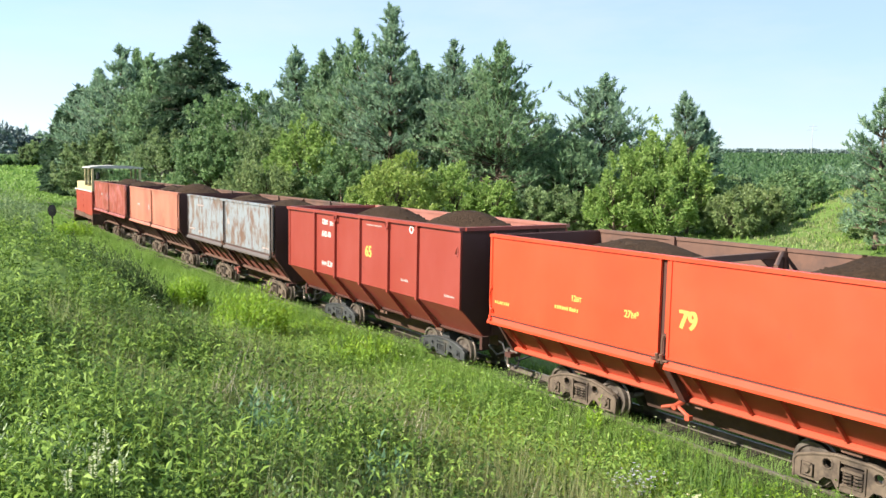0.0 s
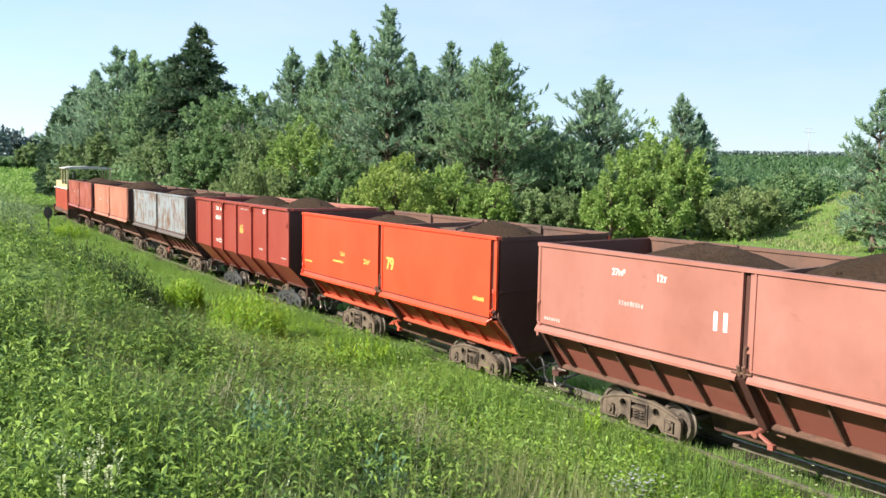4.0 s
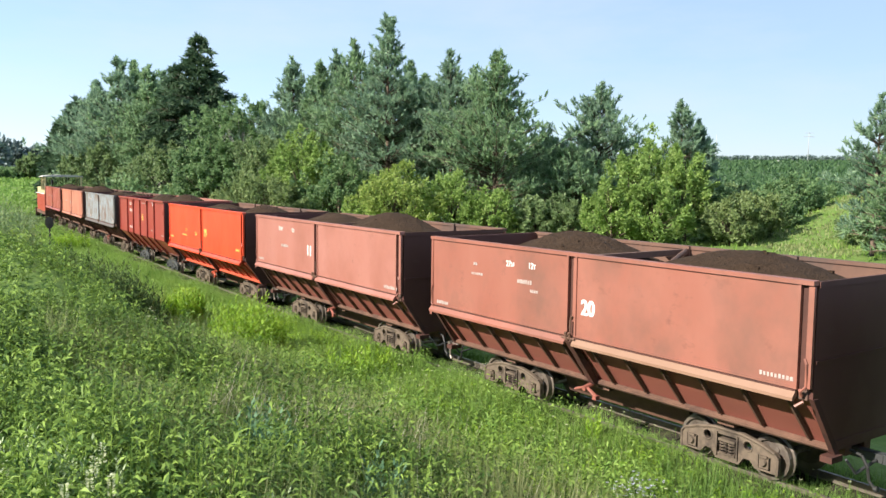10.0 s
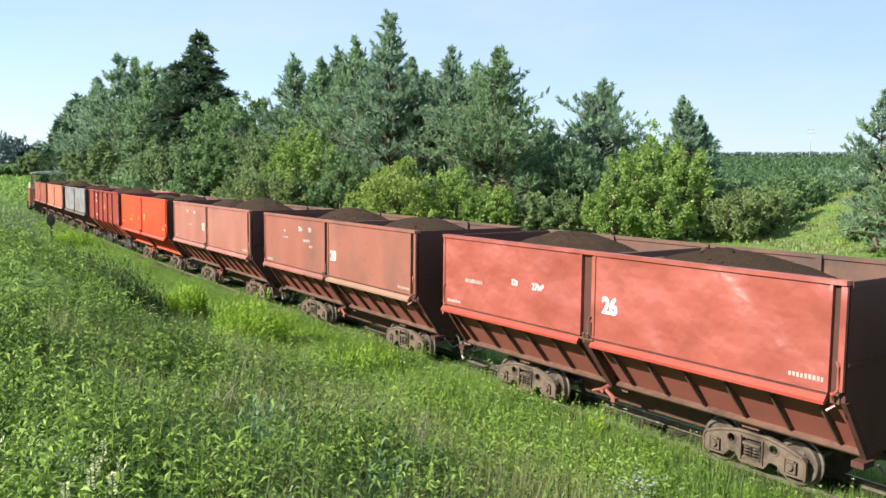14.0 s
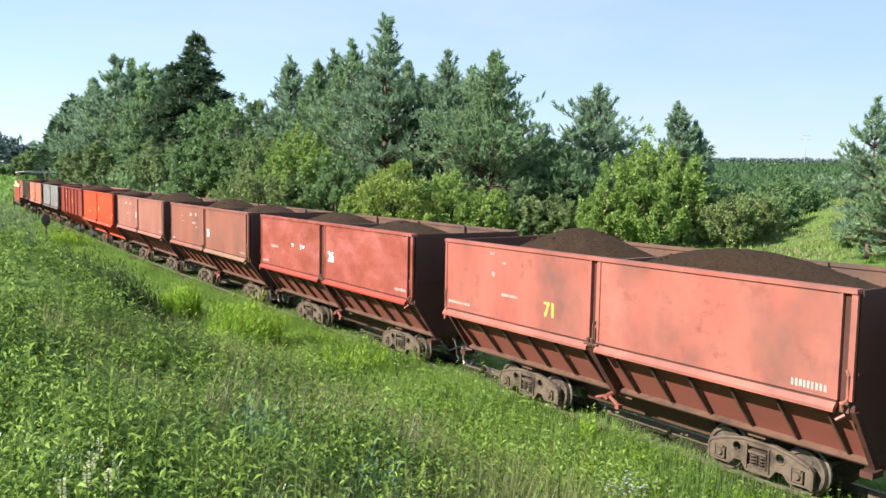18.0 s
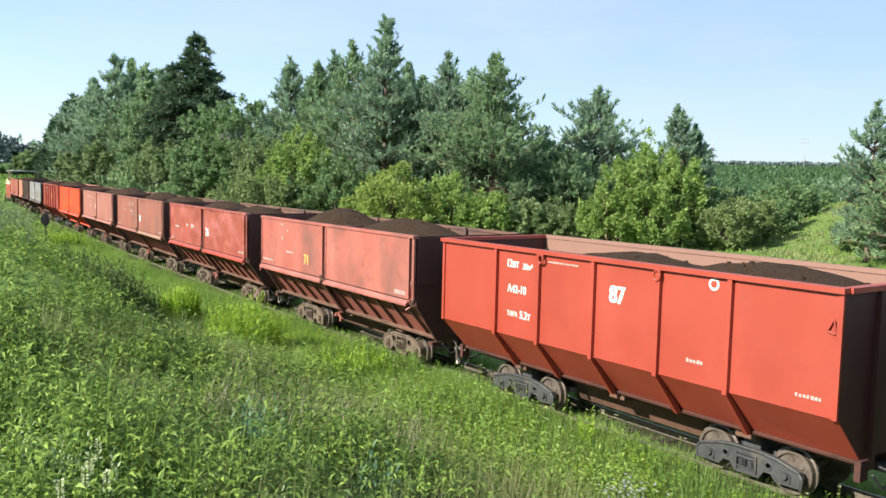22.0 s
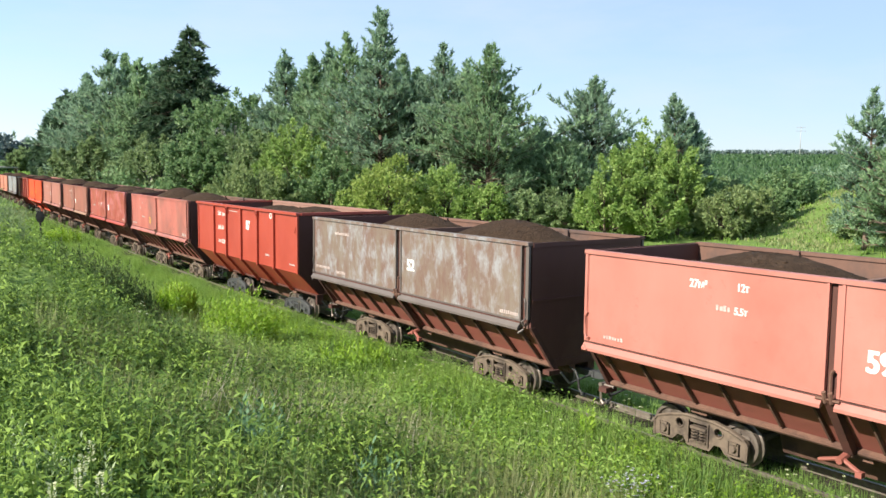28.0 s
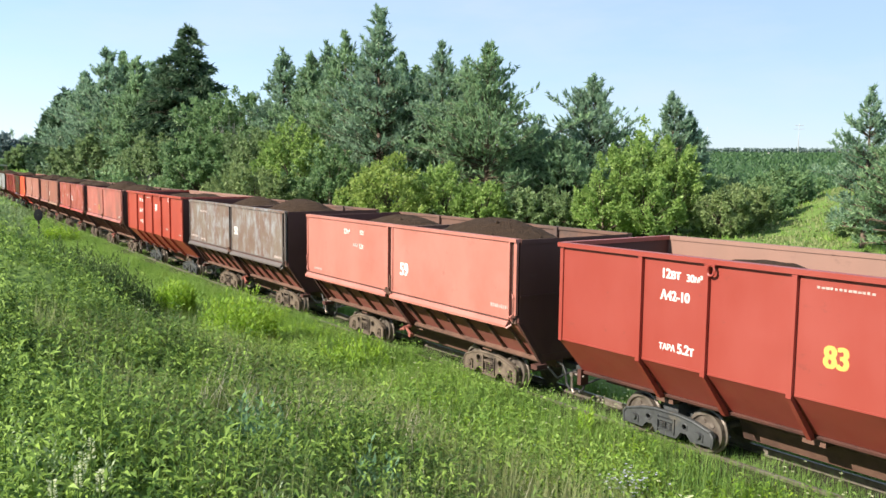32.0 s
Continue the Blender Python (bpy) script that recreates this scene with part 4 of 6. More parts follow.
TRAIN[1] = door_wagon(1, RED_DENT, "red two-door peat wagon, heaped with peat, behind the locomotive", None, [(1.9, 2.0, 0.4, 0.1), (0.5, 1.95, 0.15, 0.2)], 11, [(-1.6, 2.70, 1.3), (1.5, 2.75, 1.4)])
TRAIN[2] = door_wagon(2, RUST_ORANGE, "faded orange-red two-door peat wagon, heaped with peat", None, [(2.3, 1.9, 0.4, 0.12), (0.6, 1.8, 0.2, 0.25)], 12, [(-1.4, 2.85, 1.3), (1.5, 2.68, 1.4)])
TRAIN[3] = door_wagon(3, GREY_BLUE, "peeling pale grey two-door peat wagon with rust patches", None, GREY_LETTERS + [(-0.2, 1.9, 0.2, 0.22)], 13, [(-1.8, 2.66, 1.3), (1.3, 2.66, 1.2)], under=UNDER_RED, post=PLAIN_GREY)
TRAIN[4] = ribbed_wagon(4, RED_DEEP, "deep red ribbed steel peat wagon numbered 65", ("65", "y", -0.20, 1.82, 0.31), B_TEXT, 14, [(-2.1, 2.82, 1.5), (0.9, 2.76, 1.3)], inside=PINK)
TRAIN[5] = door_wagon(5, ORANGE, "bright orange-red two-door peat wagon numbered 79", ("79", "y", -0.17, 1.73, 0.32), [("12вт", 0.12, 1.72, 1.79, "y"), ("27м³", 0.14, 0.72, 1.72, "y"), (2.05, 1.63, 0.5, 0.07), (3.42, 1.50, 0.36, 0.06), (-2.95, 1.52, 0.3, 0.08)], 15, [(1.6, 2.62, 1.3), (-2.1, 2.70, 1.2)], under=UNDER_ORANGE, post=ORANGE, foot=-0.06)
TRAIN[6] = door_wagon(6, PINK, "faded pinkish-red two-door peat wagon numbered 11", ("11", "w", 0.55, 1.82, 0.32), [("27м³", 0.13, 2.12, 2.29, "w"), ("12т", 0.13, 1.38, 2.29, "w"), (1.98, 1.90, 0.42, 0.08), (3.40, 1.48, 0.34, 0.06), (-2.95, 1.48, 0.5, 0.08)], 16, [(1.5, 2.70, 1.3), (-1.2, 2.84, 1.5)], under=UNDER_RED, foot=0.06)
TRAIN[7] = door_wagon(7, BROWN, "dull brown-red two-door peat wagon numbered 20", ("20", "w", -0.13, 1.75, 0.30), [("27м", 0.13, 1.52, 2.27, "w"), ("12т", 0.13, 1.00, 2.28, "w"), (1.25, 2.03, 0.34, 0.08), (0.95, 1.92, 0.18, 0.06), (2.35, 2.20, 0.10, 0.06), (2.4, 2.05, 0.3, 0.05), (3.38, 1.44, 0.34, 0.07), (-2.95, 1.48, 0.42, 0.06)], 17, [(1.2, 2.80, 1.4), (-1.9, 2.74, 1.6)], under=UNDER_RED, lips=(BROWN, DUSTY), foot=0.05)
TRAIN[8] = door_wagon(8, RED_DENT, "scuffed red two-door peat wagon numbered 26", ("26", "w", -0.17, 1.78, 0.32), [("12т", 0.13, 1.75, 1.94, "w"), ("27м³", 0.15, 1.27, 1.92, "w"), (2.92, 1.84, 0.46, 0.08), (3.42, 1.46, 0.36, 0.06), (-2.95, 1.50, 0.42, 0.07)], 18, [(1.7, 2.72, 1.4), (-1.3, 2.68, 1.5)], under=UNDER_RED, foot=0.05, gap=0.09, lips=(RED, RED))
TRAIN[9] = door_wagon(9, RUSSET, "blotched russet two-door peat wagon numbered 71", ("71", "y", 1.08, 1.64, 0.30), [(2.35, 2.42, 0.12, 0.06), (2.05, 2.30, 0.1, 0.05), (2.3, 2.08, 0.08, 0.1), (2.05, 1.80, 0.4, 0.06), (3.45, 1.52, 0.6, 0.06), (-2.88, 1.47, 0.42, 0.10)], 19, [(1.6, 2.86, 1.4), (-1.4, 2.78, 2.0)], under=UNDER_RED, foot=0.07)
TRAIN[10] = ribbed_wagon(10, RED, "fresh red ribbed steel peat wagon numbered 87", ("87", "w", -0.30, 2.05, 0.32), [("12вт", 0.17, 1.86, 2.31, "w"), ("30м³", 0.13, 1.48, 2.30, "w"), ("А42-10", 0.17, 1.82, 1.92, "w"), ("ТАРА", 0.11, 1.82, 1.55, "w"), ("5.2т", 0.17, 1.52, 1.54, "w"), (0.92, 2.45, 0.62, 0.035), (-1.60, 1.48, 0.26, 0.06), (-3.05, 1.39, 0.32, 0.05)], 20, [(0.3, 2.62, 1.3), (-2.0, 2.68, 1.6)], level=2.42, inside=INSIDE)
TRAIN[11] = door_wagon(11, GREY, "rusty peeling grey two-door peat wagon numbered 52", ("52", "w", -0.22, 1.84, 0.285), GREY_LETTERS, 21, [(1.2, 2.74, 1.4), (-1.7, 2.80, 1.6)], under=UNDER_RED, post=PLAIN_GREY, foot=0.04)
TRAIN[12] = door_wagon(12, SALMON, "salmon-red two-door peat wagon numbered 59", ("59", "w", -0.28, 1.70, 0.32), [("27м³", 0.14, 1.86, 2.30, "w"), ("12т", 0.13, 1.22, 2.32, "w"), ("5.5т", 0.12, 1.24, 2.05, "w"), (1.48, 2.06, 0.20, 0.08), (3.20, 1.43, 0.34, 0.06), (-2.95, 1.50, 0.45, 0.07)], 22, [(1.6, 2.66, 1.4), (-1.5, 2.78, 1.7)], under=UNDER_RED)
TRAIN[13] = ribbed_wagon(13, RED_DEEP, "deep red ribbed steel peat wagon numbered 83", ("83", "y", -0.36, 1.63, 0.33), B_TEXT, 23, [(1.2, 2.52, 1.3), (-2.2, 2.6, 1.5)], inside=INSIDE)

# one ring painted on the newest wagon's side
for k in (4, 10):
    bm = bmesh.new()
    lathe(bm, [(0.075, 1.181), (0.075, 1.1845), (0.045, 1.1845), (0.045, 1.181)], 18)
    bmesh.ops.translate(bm, verts=bm.verts, vec=(-1.95, 0, 2.48))
    part("painted_ring", bm, WHITE, TRAIN[k])


def locomotive():
    """A small diesel locomotive: a cab at its rear, a lower bonnet ahead of it."""
    w = thing("diesel_locomotive", "small red and cream narrow-gauge diesel locomotive with a grey roof", "locomotive")
    red = RED
    bm = box(bmesh.new(), -3.0, 2.8, -1.12, 1.12, 0.62, 0.86)
    box(bm, 2.8, 2.94, -1.2, 1.2, 0.42, 0.95)
    box(bm, -3.12, -3.0, -1.2, 1.2, 0.42, 0.95)
    part("frame", bm, UNDER, w, "dark running frame with end beams", 0.02)
    bm = box(bmesh.new(), -0.75, 2.5, -1.10, 1.10, 0.86, 1.98)
    part("bonnet", bm, red, w, "red engine bonnet", 0.06)
    bm = box(bmesh.new(), -0.75, 2.44, -1.06, 1.06, 1.984, 2.46)
    part("bonnet_band", bm, CREAM, w, "cream upper bonnet", 0.07)
    for z in (1.2, 1.5, 1.8):
        bm = box(bmesh.new(), 0.2, 1.9, 1.1005, 1.112, z - 0.06, z + 0.06)
        part("bonnet_louvre", bm, red, w, bevel=0.005)
    bm = box(bmesh.new(), -2.95, -0.76, -1.18, 1.18, 0.86, 2.06)
    part("cab", bm, red, w, "red lower cab", 0.04)
    bm = box(bmesh.new(), -2.94, -0.77, -1.17, 1.17, 2.064, 2.30)
    part("cab_waist", bm, CREAM, w, "cream band under the cab windows", 0.02)
    for y in (-1.19, 1.19):
        bm = box(bmesh.new(), -2.9, 2.4, y - 0.006, y + 0.006, 2.03, 2.075)
        part("stripe", bm, WHITE, w, "thin white waist stripe")
    bm = bmesh.new()
    plate(bm, [(2.95, 0.95), (3.02, 0.95), (3.40, 0.22), (3.30, 0.20)], -1.15, 1.15)
    part("plough", bm, BLACK, w, "black rail guard plate", 0.01)
    for x in (-2.88, -1.85, -0.83):
        for y in (-1.12, 1.12):
            bm = box(bmesh.new(), x - 0.06, x + 0.06, y - 0.05, y + 0.05, 2.30, 3.22)
            part("cab_pillar", bm, CREAM, w, "cream cab pillar", 0.015)
    for y in (-1.12, 1.12):
        for x0, x1 in ((-2.82, -1.91), (-1.79, -0.89)):
            bm = box(bmesh.new(), x0, x1, y - 0.012, y + 0.012, 2.36, 3.16)
            part("side_window", bm, GLASS, w, "clear cab window")
    for x in (-2.90, -0.81):
        for y0, y1 in ((-1.06, -0.38), (-0.32, 0.32), (0.38, 1.06)):
            bm = box(bmesh.new(), x - 0.012, x + 0.012, y0, y1, 2.42, 3.12)
            part("end_window", bm, GLASS, w, "clear cab window")
    bm = bmesh.new()
    prism(bm, [(-1.28, 3.20), (1.28, 3.20), (1.26, 3.25), (0.8, 3.32), (0.0, 3.35), (-0.8, 3.32), (-1.26, 3.25)], -3.0, -0.68)
    part("roof", bm, GREY_ROOF, w, "grey curved cab roof", 0.01)
    bm = bmesh.new()
    rod(bm, (0.6, 0.3, 2.6), (0.6, 0.3, 2.95), 0.09, sides=12)
    part("exhaust", bm, BLACK, w, "short black exhaust stack")
    for y in (-0.7, 0.7):
        bm = bmesh.new()
        rod(bm, (2.5, y, 2.1), (2.58, y, 2.1), 0.12, sides=14)
        part("headlight", bm, WHITE, w, "round headlight")
    for x in (1.7, -1.7):
        bogie(w, x, "brown", 0)
    for e in (1, -1):
        bm = bmesh.new()
        box(bm, *sorted((e * 2.9, e * 3.6)), -0.1, 0.1, 0.44, 0.62)
        part("coupler", bm, UNDER, w, bevel=0.01)
    return w


TRAIN[0] = locomotive()
FRONTS[0] = FRONTS[1] - 7.10


# ---- trees across the line ----
def ground_at(x, y):
    return float(land(np.array([x]), np.array([y]))[0])


def spot(px, depth):
    """A place at depth metres ahead, by its slant from the middle of the view."""
    return (px - 784) / 1471 * depth, depth


def limb_set(bm, limbs, trunk_h, r, lean):
    """A tapered trunk in sections, and its limbs."""
    last, lr = Vector((0, 0, -0.2)), r * 1.15
    steps = 7
    for k in range(1, steps + 1):
        t = k / steps
        p = Vector((lean[0] * t * t, lean[1] * t * t, trunk_h * t))
        nr = r * (1 - 0.93 * t)
        rod(bm, last, p, lr, nr, 7)
        last, lr = p, nr
    for a, b, rr in limbs:
        rod(bm, a, b, rr, rr * 0.3, 4)


def tree(kind, px, depth, top, half_px, material, seed, label, foot=0.08, dens=1.0, bark=None):
    """kind: pine, spruce or broad. top: height of the tip; half_px: half the crown's width as seen."""
    rng = np.random.RandomState(seed)
    x, y = spot(px, depth)
    g = ground_at(x, y)
    H = top - g - 0.006 * depth
    R = half_px / 1471 * depth * (1.16 if kind == "pine" else 1.6 if kind == "spruce" else 1.12)
    th = thing("pine_tree" if kind == "pine" else "spruce_tree" if kind == "spruce" else "broadleaf_tree", label, "tree", m=pose(x, y, g))
    limbs, base, way = [], [], []
    lean = (rng.uniform(-0.12, 0.12), rng.uniform(-0.2, 0.2))
    up = np.array([0.0, 0.0, 1.0])
    if kind in ("pine", "spruce"):
        whorls = int((28 if kind == "pine" else 84) * dens)
        for k in range(whorls):
            level = foot + (1 - foot) * ((k + rng.uniform(0.2, 0.8)) / whorls) ** 0.82
            vigour, turn, lobes = rng.uniform(0.66, 1.12), rng.uniform(0, 6.3), 0.24 if kind == "pine" else 0.1
            for j in range(rng.randint(8, 13) if kind == "pine" else rng.randint(6, 10)):
                t = min(0.985, level + rng.normal(0, 0.007))
                if kind == "pine":
                    prof = min(1, (1 - t) / 0.57) ** 1.05 * (0.75 + 0.25 * min(1, t / 0.3))
                    rise = rng.uniform(-0.15, 0.3) + 0.7 * t + 1.6 * max(0, t - 0.6)
                else:
                    prof = min(1, (1 - t) / 0.75) ** 0.95
                    rise = rng.uniform(-0.6, -0.25) + 0.55 * t
                if rng.rand() < (t - 0.66) * 2.5:
                    continue
                ln = max(0.10, R * prof * vigour * rng.uniform(0.5, 1.12))
                az = rng.uniform(0, 2 * math.pi)
                ln *= 1 + lobes * math.sin(2 * az + turn)
                root = np.array([lean[0] * t * t, lean[1] * t * t, H * t])
                d = unit(np.array([math.cos(az), math.sin(az), rise]))
                limbs.append((root, root + d * ln, 0.012 + 0.03 * (1 - t)))
                side = unit(np.cross(d, up))
                # shoots along the limb, each a brush of needles
                shoots, per = max(3, int(9 * (0.3 + ln / max(R, 0.1)))), 13
                u = rng.uniform(0.25, 1.0, shoots) ** 0.7
                at = root + d * (ln * u)[:, None] + side * (rng.uniform(-1, 1, shoots) * ln * 0.30 * (1.15 - u * 0.7))[:, None]
                if kind == "pine":
                    go = unit(d * 0.55 + up * rng.uniform(0.25, 0.95, shoots)[:, None] + rng.normal(0, 0.28, (shoots, 3)))
                else:
                    at[:, 2] -= 0.12 * ln * u
                    go = unit(d * 0.9 - up * 0.15 + side * rng.uniform(-0.7, 0.7, shoots)[:, None] + rng.normal(0, 0.2, (shoots, 3)))
                sl = rng.uniform(0.5, 1.15, shoots) * min(0.0075 * depth + 0.08, 0.15 + 0.6 * ln)
                i = np.repeat(np.arange(shoots), per)
                v = np.tile(np.linspace(0.0, 0.9, per), shoots)
                base.append(at[i] + go[i] * (sl[i] * v)[:, None])
                way.append(unit(go[i] * 0.95 + rng.normal(0, 0.52, (shoots * per, 3))))
        # side leaders that roughen the outline
        if kind == "pine":
            for k in range(7):
                az, t, m = rng.uniform(0, 6.3), rng.uniform(0.58, 0.9), 34
                r = R * (1 - t) * rng.uniform(0.7, 1.2)
                u = rng.uniform(0, 1, m)
                tall = H * rng.uniform(0.05, 0.11)
                base.append(np.array([r * math.cos(az), r * math.sin(az), H * t]) + np.stack([0 * u, 0 * u, u * tall], -1) + rng.normal(0, 1, (m, 3)) * (0.10 * (1.05 - u))[:, None])
                way.append(unit(rng.normal(0, 0.5, (m, 3)) + up * 0.9))
        # the leader
        m = 46
        u = rng.uniform(0, 1, m)
        base.append(np.stack([lean[0] + 0 * u, lean[1] + 0 * u, H * (0.90 + 0.095 * u)], -1) + rng.normal(0, 1, (m, 3)) * (0.07 * (1 - u) + 0.01)[:, None])
        way.append(unit(rng.normal(0, 0.45, (m, 3)) + up))
        base, way = np.concatenate(base), np.concatenate(way)
        length = rng.uniform(0.7, 1.5, len(base)) * ((0.0040 if kind == "pine" else 0.0060) * depth + 0.02)
        width = length * rng.uniform(0.24, 0.42, len(base))
    else:
        lift = 0.95 if material in (LEAF_LIME, LEAF_YELLOW) else 0.45
        plumes, per = int((105 * dens + 50) * min(2.2, max(0.7, (R / 2.2) ** 1.3))), 100
        v = unit(rng.normal(0, 1, (plumes, 3)) + np.array([0, 0, 0.25]))
        lump = 1 + 0.17 * np.sin(3.1 * v[:, 0] + 4.3 * v[:, 2] + seed) * np.cos(3.7 * v[:, 1] + 2.0 * seed)
        f = rng.uniform(0.25, 1.0, plumes) ** 0.35 * lump * rng.uniform(0.86, 1.04, plumes)
        mid = 0.42 * H
        at = np.stack([R * v[:, 0] * f, R * v[:, 1] * f, mid + np.where(v[:, 2] > 0, H - mid, mid * 0.92) * v[:, 2] * f], -1)
        at[:, 2] *= 0.90
        for c in at[::3]:
            limbs.append(((0, 0, max(0.05, c[2] * 0.4)), tuple(c), 0.035))
        go = unit(v * 0.6 + up * lift + rng.normal(0, 0.28, (plumes, 3)))
        reach = min(R, 2.4) * rng.uniform(0.22, 0.5, plumes)
        i = np.repeat(np.arange(plumes), per)
        u = rng.uniform(0, 1, plumes * per) ** 0.8
        spread = reach[i] * 0.36 * (1.12 - u)
        base = at[i] + go[i] * (reach[i] * (u - 0.55))[:, None] + rng.uniform(-1.15, 1.15, (plumes * per, 3)) * spread[:, None]
        way = unit(go[i] * 0.7 + rng.normal(0, 0.6, (plumes * per, 3)) - up * 0.15)
        base[:, 2] = np.maximum(np.where(base[:, 2] > H, 1.75 * H - 0.75 * base[:, 2], base[:, 2]), rng.uniform(0.05, 0.5, len(base)))
        length = rng.uniform(0.7, 1.5, len(base)) * (0.0028 * depth + 0.03)
        width = length * rng.uniform(0.40, 0.62, len(base))
    bm = bmesh.new()
    limb_set(bm, limbs, H * (0.97 if kind != "broad" else 0.8), 0.012 * H + 0.04, lean)
    part("trunk", bm, bark or BARK, th, smooth=True)
    side = unit(np.cross(way, rng.normal(0, 1, base.shape)))
    crown = new("crown", leaves_mesh("crown", (kites if kind == "broad" else spikes)(base, way, side, length, width), material))
    crown.parent = th
    return th


def tip(px, py, depth):
    return EYE[2] + (302 + (px - 784) * 0.0078 - py) / 1471 * depth


PINE_TALL = "tall grey-green pine with upturned shoots in the wood beside the line"
for row in (
    ("spruce", 112, 92, 205, 24, SPRUCE, 31, "dark spruce at the wood's end", 0.02),
    ("spruce", 138, 88, 166, 30, SPRUCE, 32, "dark green spruce among paler pines", 0.02),
    ("pine", 178, 84, 140, 77, PINE_GREY, 33, PINE_TALL, 0.05),
    ("pine", 215, 78, 98, 87, PINE_GREY, 34, PINE_TALL, 0.05),
    ("pine", 268, 74, 112, 77, PINE, 35, PINE_TALL, 0.05),
    ("spruce", 312, 72, 112, 44, SPRUCE, 36, "slender dark spruce at the wood's edge", 0.03),
    ("spruce", 354, 70, 58, 80, SPRUCE, 37, "tall dark spruce that rises over the wood", 0.03),
    ("pine", 520, 60, 96, 73, PINE_GREY, 38, PINE_TALL, 0.05),
    ("pine", 568, 58, 98, 68, PINE, 39, PINE_TALL, 0.05),
    ("pine", 628, 53, 68, 92, PINE, 40, PINE_TALL, 0.05),
    ("pine", 686, 50, 22, 92, PINE_GREY, 41, PINE_TALL, 0.04),
    ("pine", 750, 52, 128, 82, PINE, 42, PINE_TALL, 0.05),
    ("pine", 797, 49, 86, 94, PINE_GREY, 43, PINE_TALL, 0.04),
    ("pine", 874, 46, 90, 112, PINE, 44, "broad pine with low spreading boughs beside the line", 0.04),
    ("pine", 1055, 50, 138, 90, PINE_GREY, 45, "bluish pine standing apart from the wood", 0.05),
    ("pine", 1010, 47, 255, 84, PINE, 46, "low young pine beside taller ones", 0.03),
    ("pine", 957, 50, 226, 70, PINE, 51, "low pine in the gap between taller ones", 0.03),
    ("pine", 988, 55, 246, 50, PINE_GREY, 52, "low pine in the gap between taller ones", 0.03),
    ("pine", 722, 56, 104, 75, PINE, 53, PINE_TALL, 0.05),
    ("pine", 836, 51, 112, 73, PINE_GREY, 54, PINE_TALL, 0.05),
    ("pine", 243, 80, 104, 62, PINE, 55, PINE_TALL, 0.05),
    ("pine", 292, 79, 122, 58, PINE_GREY, 56, PINE_TALL, 0.05),
    ("pine", 598, 58, 84, 70, PINE_GREY, 57, PINE_TALL, 0.05),
    ("pine", 1203, 56, 166, 56, PINE_GREY, 47, "thin-topped pine behind a bright green tree", 0.15),
    ("pine", 1235, 57, 205, 34, PINE_GREY, 48, "small pine top behind a bright green tree", 0.15),
    ("pine", 1548, 33, 160, 76, PINE_GREY, 49, "open bluish pine on a grassy slope", 0.06),
    ("pine", 1600, 31, 225, 80, PINE, 50, "young pine on a grassy slope", 0.05),
):
    kind, px, depth, py, half, material, seed, label, foot = row
    tree(kind, px, depth, tip(px, py - 3, depth), half, material, seed, label, foot, {47: 0.62, 48: 0.62, 49: 0.62, 50: 0.7, 45: 1.15, 44: 1.6, 43: 1.3, 42: 1.2, 41: 1.45, 46: 1.3, 51: 1.3, 52: 1.3}.get(seed, 1.0))
